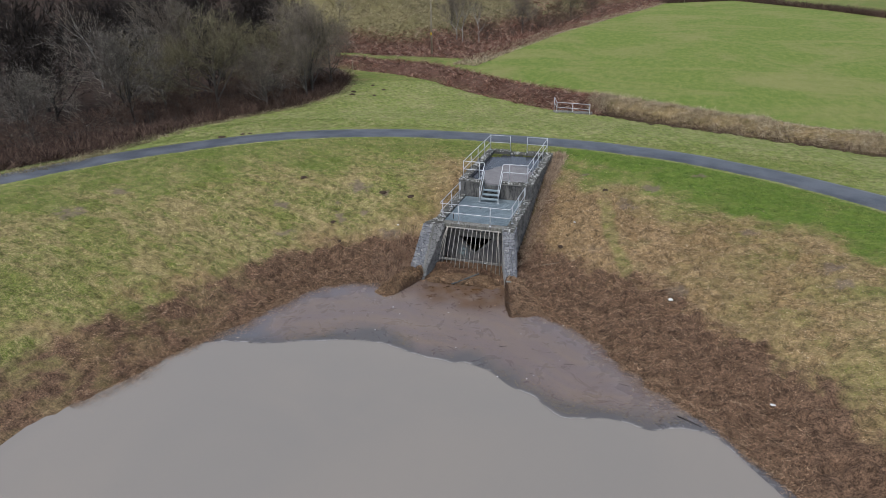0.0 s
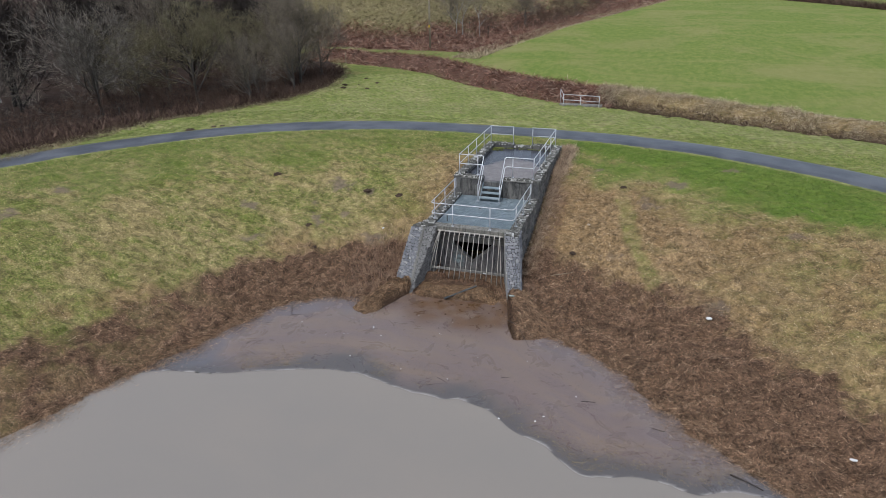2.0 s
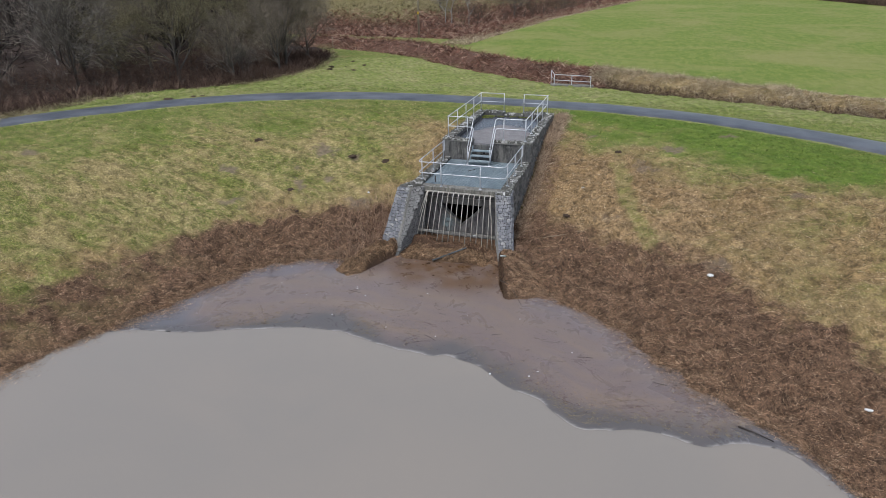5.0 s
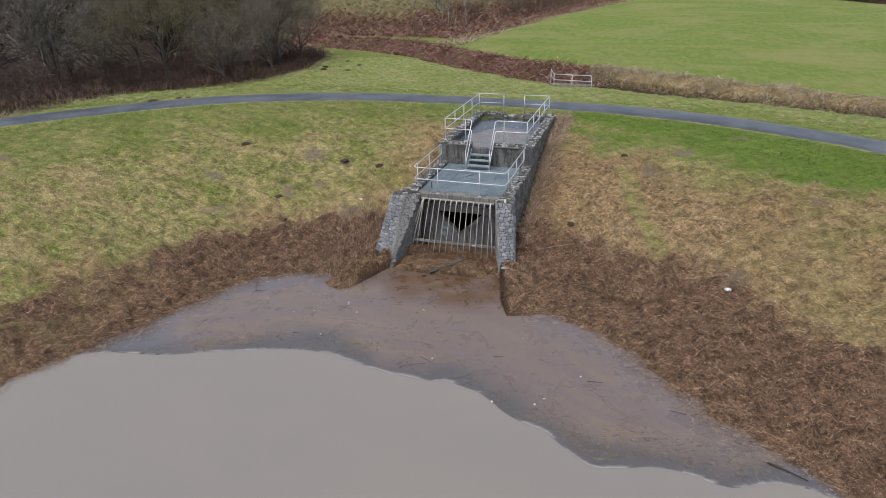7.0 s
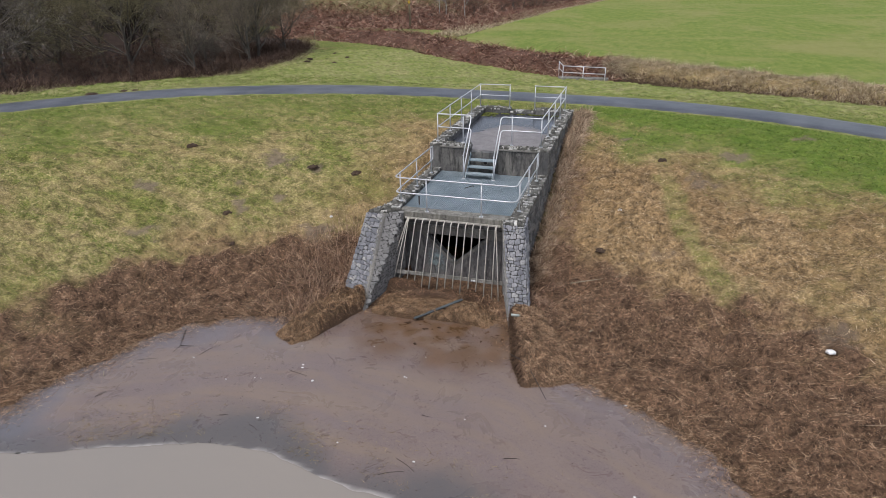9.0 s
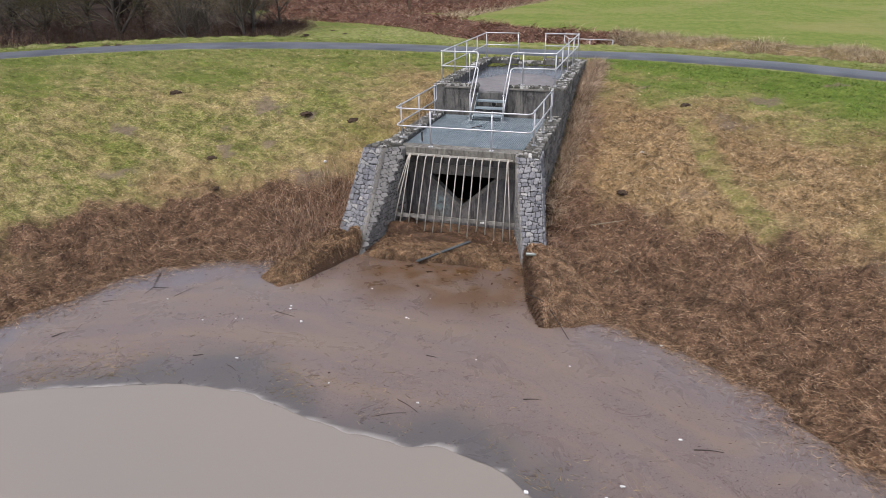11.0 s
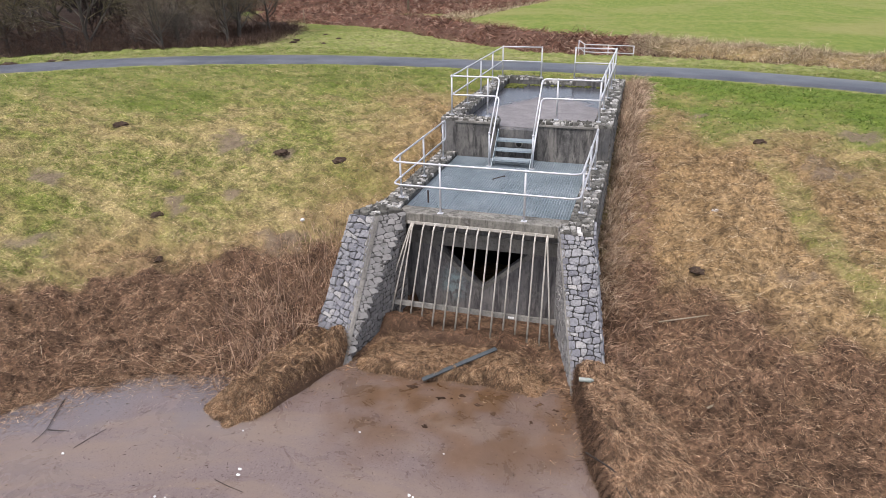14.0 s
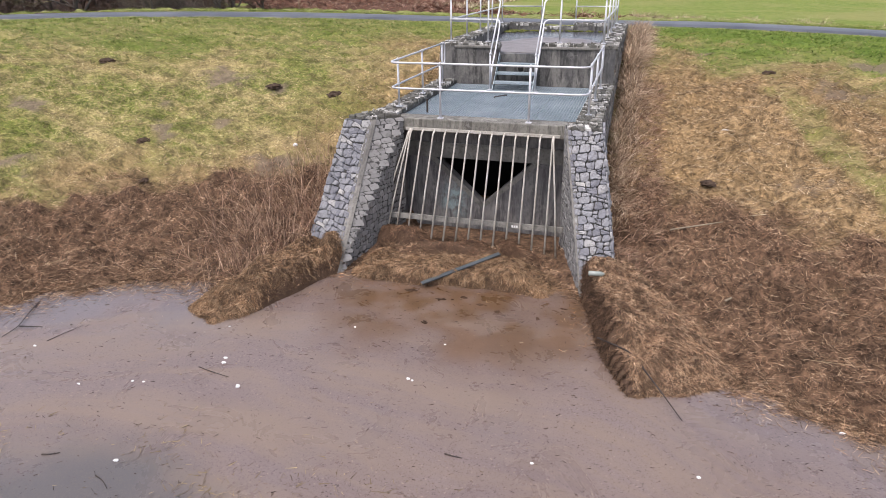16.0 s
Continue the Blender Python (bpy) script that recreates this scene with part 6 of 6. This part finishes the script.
hills = [molehill_model(k * 3.7) for k in range(3)]
mole_spots = [(-5.7, 4.95, 0.3), (-7.5, 4.6, 0.27), (6.46, 7.9, 0.27), (4.62, 1.8, 0.2), (-9.35, 0.95, 0.2), (-8.3, -0.5, 0.17), (-13.15, 4.3, 0.27), (-27.5, 41.6, 0.4), (-26.7, 39.6, 0.36), (-26.9, 46.3, 0.36), (-24.5, 44.1, 0.36), (-26, 42.5, 0.3), (-24.2, 40.3, 0.42), (-19.1, 40.3, 0.3), (-17.8, 39, 0.25), (-22.9, 9.0, 0.34), (-21.8, 10.2, 0.24), (-21.4, 10.6, 0.2), (8.4, 34.2, 0.3)]
for i, (x, y, r) in enumerate(mole_spots):
    r *= 0.85
    m = pose(x, y, ground_z(x, y) - 0.02, 0, 0, 73 * i)
    if i < 3:
        hills[i].matrix_basis = m @ Matrix.Scale(r, 4)
    else:
        c = copy_thing(hills[i % 3], pose(0, 0, 0))
        c.matrix_basis = m @ Matrix.Scale(r, 4)


def plank(name, p, q_, w, t, material, label, category):
    p, q_ = Vector(p), Vector(q_)
    d = (q_ - p).normalized()
    s_ = d.cross(Vector((0, 0, 1))).normalized() * (w / 2)
    up = s_.cross(d).normalized() * (t / 2)
    bm = bmesh.new()
    hexa(bm, [p - s_ - up, q_ - s_ - up, q_ + s_ - up, p + s_ - up], [p - s_ + up, q_ - s_ + up, q_ + s_ + up, p + s_ + up])
    soften(bm, t * 0.15)
    return tagged(part(name, bm, material), label, category)


plank("plank", (-0.55, -2.52, 0.1), (0.72, -1.55, 0.44), 0.11, 0.022, PLANK_GREY, "wet grey plank lying on the reed litter", "plank")


def stick(pts, r, material, label, name="stick"):
    bm = bmesh.new()
    tube(bm, rounded(pts, 0.15, 3), r, 6, 0.5)
    return tagged(part(name, bm, material, smooth=True), label, "stick")


stick([(-7.05, -4.92, 0.02), (-6.85, -5.3, 0.05), (-6.62, -5.75, 0.03), (-6.62, -6.05, 0.02)], 0.011, DARK_WOOD, "forked dark branch on the floating dust", "branch")
stick([(-6.62, -5.72, 0.03), (-6.2, -5.66, 0.05)], 0.011, DARK_WOOD, "dark broken branch on the floating dust")
stick([(-7.4, -4.35, 0.02), (-7.1, -4.2, 0.03), (-6.8, -4.25, 0.02)], 0.012, DARK_WOOD, "dark twig at the pond edge")
stick([(11.1, -10.45, 0.03), (11.5, -10.62, 0.05), (11.95, -10.85, 0.03)], 0.03, DARK_WOOD, "dark sodden log at the waterline", "log")
stick([(2.75, -3.95, 0.3), (3.25, -4.3, 0.34), (3.75, -5.0, 0.12), (3.95, -5.3, 0.03)], 0.014, DARK_WOOD, "long dark branch trailing off the litter", "branch")
stick([(4.7, -2.3, 0.36), (5.3, -1.8, 0.5)], 0.022, POLE_WOOD, "pale dry stalk on the wrack")
stick([(3.85, 0.1, 0.62), (4.9, 0.38, 0.8)], 0.02, POLE_WOOD, "pale dry stalk on the wrack")
sr = random.Random(4)
for i in range(34):
    x, y = sr.uniform(-8, 10), sr.uniform(-9.5, -2.8)
    if line_distance(np.array([x]), np.array([y]), SHORE)[0] < 0.5 or not inside(np.array([x]), np.array([y]), SHORE)[0] or y < -9.2 or (abs(x - 3.4) < 1 and y > -5.2):
        continue
    a, l_ = sr.uniform(-0.6, 0.6) if sr.random() < 0.7 else sr.uniform(0, 3.1), sr.uniform(0.15, 0.6)
    stick([(x, y, 0.012), (x + math.cos(a) * l_ * 0.5, y + math.sin(a) * l_ * 0.5 + sr.uniform(-0.03, 0.03), 0.02), (x + math.cos(a) * l_, y + math.sin(a) * l_, 0.012)], sr.uniform(0.005, 0.012), DARK_WOOD if sr.random() < 0.7 else POLE_WOOD, "small stick floating on the reed dust")


def scrap(x, y, z, s_, seed, label="scrap of white plastic litter"):
    rng = random.Random(seed)
    bm = bmesh.new()
    bmesh.ops.create_icosphere(bm, subdivisions=1, radius=1)
    fx_, fy_ = rng.uniform(0.7, 1.3), rng.uniform(0.5, 0.9)
    for v in bm.verts:
        v.co = Vector((v.co.x * s_ * fx_, v.co.y * s_ * fy_, v.co.z * s_ * 0.45)) * rng.uniform(0.8, 1.2) + Vector((x, y, z + s_ * 0.2))
    return tagged(part("plastic_scrap", bm, PLASTIC), label, "litter", "litter scraps")


for i, (x, y, s_) in enumerate([(-2.7, -5.6, 0.05), (-2.1, -6.2, 0.07), (-2.65, -5.72, 0.05), (0.19, -5.36, 0.055), (0.44, -4.32, 0.04), (-5.87, -6.12, 0.045), (-2.67, -7.94, 0.05), (-3.49, -6.47, 0.04), (-3.66, -6.5, 0.04), (-4.37, -6.77, 0.045), (5.88, -4.99, 0.05), (-1.16, -4.2, 0.04), (-3.2, -4.75, 0.035), (3.87, -9.95, 0.08), (5.08, -9.74, 0.075), (5.3, -9.4, 0.06), (2.2, -6.6, 0.04), (4.1, -6.3, 0.04), (0.26, -5.38, 0.04), (6.2, -8.0, 0.05), (1.5, -8.3, 0.04), (-0.4, -8.2, 0.05)]):
    scrap(x, y, 0.006, s_ * 0.7, i)
for i, (x, y, s_) in enumerate([(5.05, 4.05, 0.11), (-5.35, 1.75, 0.1), (10.66, -2.7, 0.13), (14.5, -9.2, 0.1)]):
    scrap(x, y, ground_z(x, y) + 0.1, s_, 90 + i, "white plastic litter lying on the grass bank")
bottle = thing("plastic_bottle", "clouded clear plastic bottle lying on the reed litter", "bottle")
bm = bmesh.new()
bx0, by0, bz0 = 2.46, -2.5, 0.68
tube(bm, [(bx0 + f * 0.28, by0 + f * 0.03, bz0) for f in (0, 0.04, 0.3, 0.6, 0.78)], 0.042, 10)
part("body", bm, BOTTLE, bottle, smooth=True)
bm = bmesh.new()
tube(bm, [(bx0 + f * 0.28, by0 + f * 0.03, bz0) for f in (0.78, 0.95)], 0.038, 10, 0.45)
part("neck", bm, BOTTLE, bottle, smooth=True)

# specks of leaf and reed on the floating dust
n = 11000
x, y = gr.uniform(-10, 13, n), -2.2 - 8.8 * gr.uniform(0, 1, n) ** 1.4
rim_at = np.interp(x, RIM[:, 0], RIM[:, 1])
ok = inside(x, y, SHORE) & (y > rim_at + 0.1)
x, y = x[ok], y[ok]
n = len(x)
tagged(ribbons("reed_specks", np.stack([x, y, np.full(n, 0.012)], 1), directions(gr, n, 82, 90, np.where(gr.uniform(0, 1, n) < 0.5, 0.0, 3.14), 0.7), gr.uniform(0.008, 0.055, n) * gr.uniform(0.5, 1.6, n), gr.uniform(0.004, 0.014, n), islands("floating_leaf_scrap", [(0, (0.03, 0.02, 0.017)), (0.5, (0.085, 0.058, 0.046)), (0.7, (0.16, 0.115, 0.085)), (1, (0.3, 0.24, 0.17))], 0.6), 0.0, gr, False), "dark leaf scraps and reed bits floating on the dust", "floating debris", kind="stuff")

# sodden clods of litter breaking the surface in front of the screen
cr = np.random.default_rng(31)
cv, cf, ico = [], [], bmesh.new()
bmesh.ops.create_icosphere(ico, subdivisions=2, radius=1)
iv, if_ = np.array([v.co[:] for v in ico.verts]), np.array([[v.index for v in f.verts] for f in ico.faces])
ico.free()
for i in range(13):
    c = (cr.normal(0.8, 1.2), -2.55 - abs(cr.normal()) * 0.5, 0.002)
    if abs(c[0]) > 2.9:
        c = (c[0] * 0.5, c[1], c[2])
    cv.append(iv * cr.uniform(0.025, 0.065) * np.array([cr.uniform(0.8, 2.2), 1, 0.3]) * cr.uniform(0.35, 1.4, (len(iv), 1)) + np.array(c))
    cf.append(if_ + i * len(iv))
tagged(big_mesh("litter_clods", np.concatenate(cv), np.concatenate(cf), islands("sodden_clod", [(0, (0.035, 0.022, 0.015)), (0.6, (0.075, 0.045, 0.028)), (1, (0.13, 0.08, 0.05))], 0.95, 0.1, fine=40, c_fine=(0.02, 0.013, 0.01)), True), "sodden dark clods of litter breaking the pond surface", "floating debris", kind="stuff")

# straw flecks gathered along the edge of the dust
n = 9000
x = gr.uniform(-10.5, 13.5, n)
y = np.interp(x, RIM[:, 0], RIM[:, 1]) + 0.12 + np.abs(gr.normal(size=n)) * 0.75 + 0.5 * (fractal(x, x * 0, 0.7, 83) - 0.3)
ok = inside(x, y, SHORE) & (y > np.interp(x, RIM[:, 0], RIM[:, 1]) + 0.2) & (gr.uniform(0, 1, n) < step(0.35, 0.65, fractal(x, y, 0.8, 87, 3)))
x, y = x[ok], y[ok]
n = len(x)
tagged(ribbons("straw_flecks", np.stack([x, y, np.full(n, 0.013)], 1), directions(gr, n, 84, 90), gr.uniform(0.03, 0.14, n), gr.uniform(0.005, 0.012, n), islands("floating_straw_fleck", [(0, (0.05, 0.035, 0.025)), (0.4, (0.2, 0.15, 0.085)), (1, (0.38, 0.3, 0.17))], 0.6), 0.0, gr, False), "yellow straw flecks gathered along the edge of the dust", "floating debris", kind="stuff")

# moss cushions at the back of the upper platform
mr = np.random.default_rng(12)
mv, mf, ico = [], [], bmesh.new()
bmesh.ops.create_icosphere(ico, subdivisions=1, radius=1)
iv, if_ = np.array([v.co[:] for v in ico.verts]), np.array([[v.index for v in f.verts] for f in ico.faces])
ico.free()
for i in range(120):
    if i < 80:
        c, r = (mr.uniform(-1.85, 1.8), 11.62 - abs(mr.normal()) * 0.12, 3.43), mr.uniform(0.02, 0.07)
    else:
        c, r = (mr.uniform(-1.85, -1.2), 11.6 - mr.uniform(0, 0.7), 3.43), mr.uniform(0.03, 0.09)
    mv.append(iv * r * np.array([1.3, 1, 0.5]) * mr.uniform(0.75, 1.25, (len(iv), 1)) + np.array(c))
    mf.append(if_ + i * len(iv))
tagged(big_mesh("moss", np.concatenate(mv), np.concatenate(mf), islands("green_moss", [(0, (0.05, 0.06, 0.015)), (1, (0.13, 0.14, 0.035))], 0.95), True), "green moss cushions at the foot of the rear wall", "moss", kind="stuff")
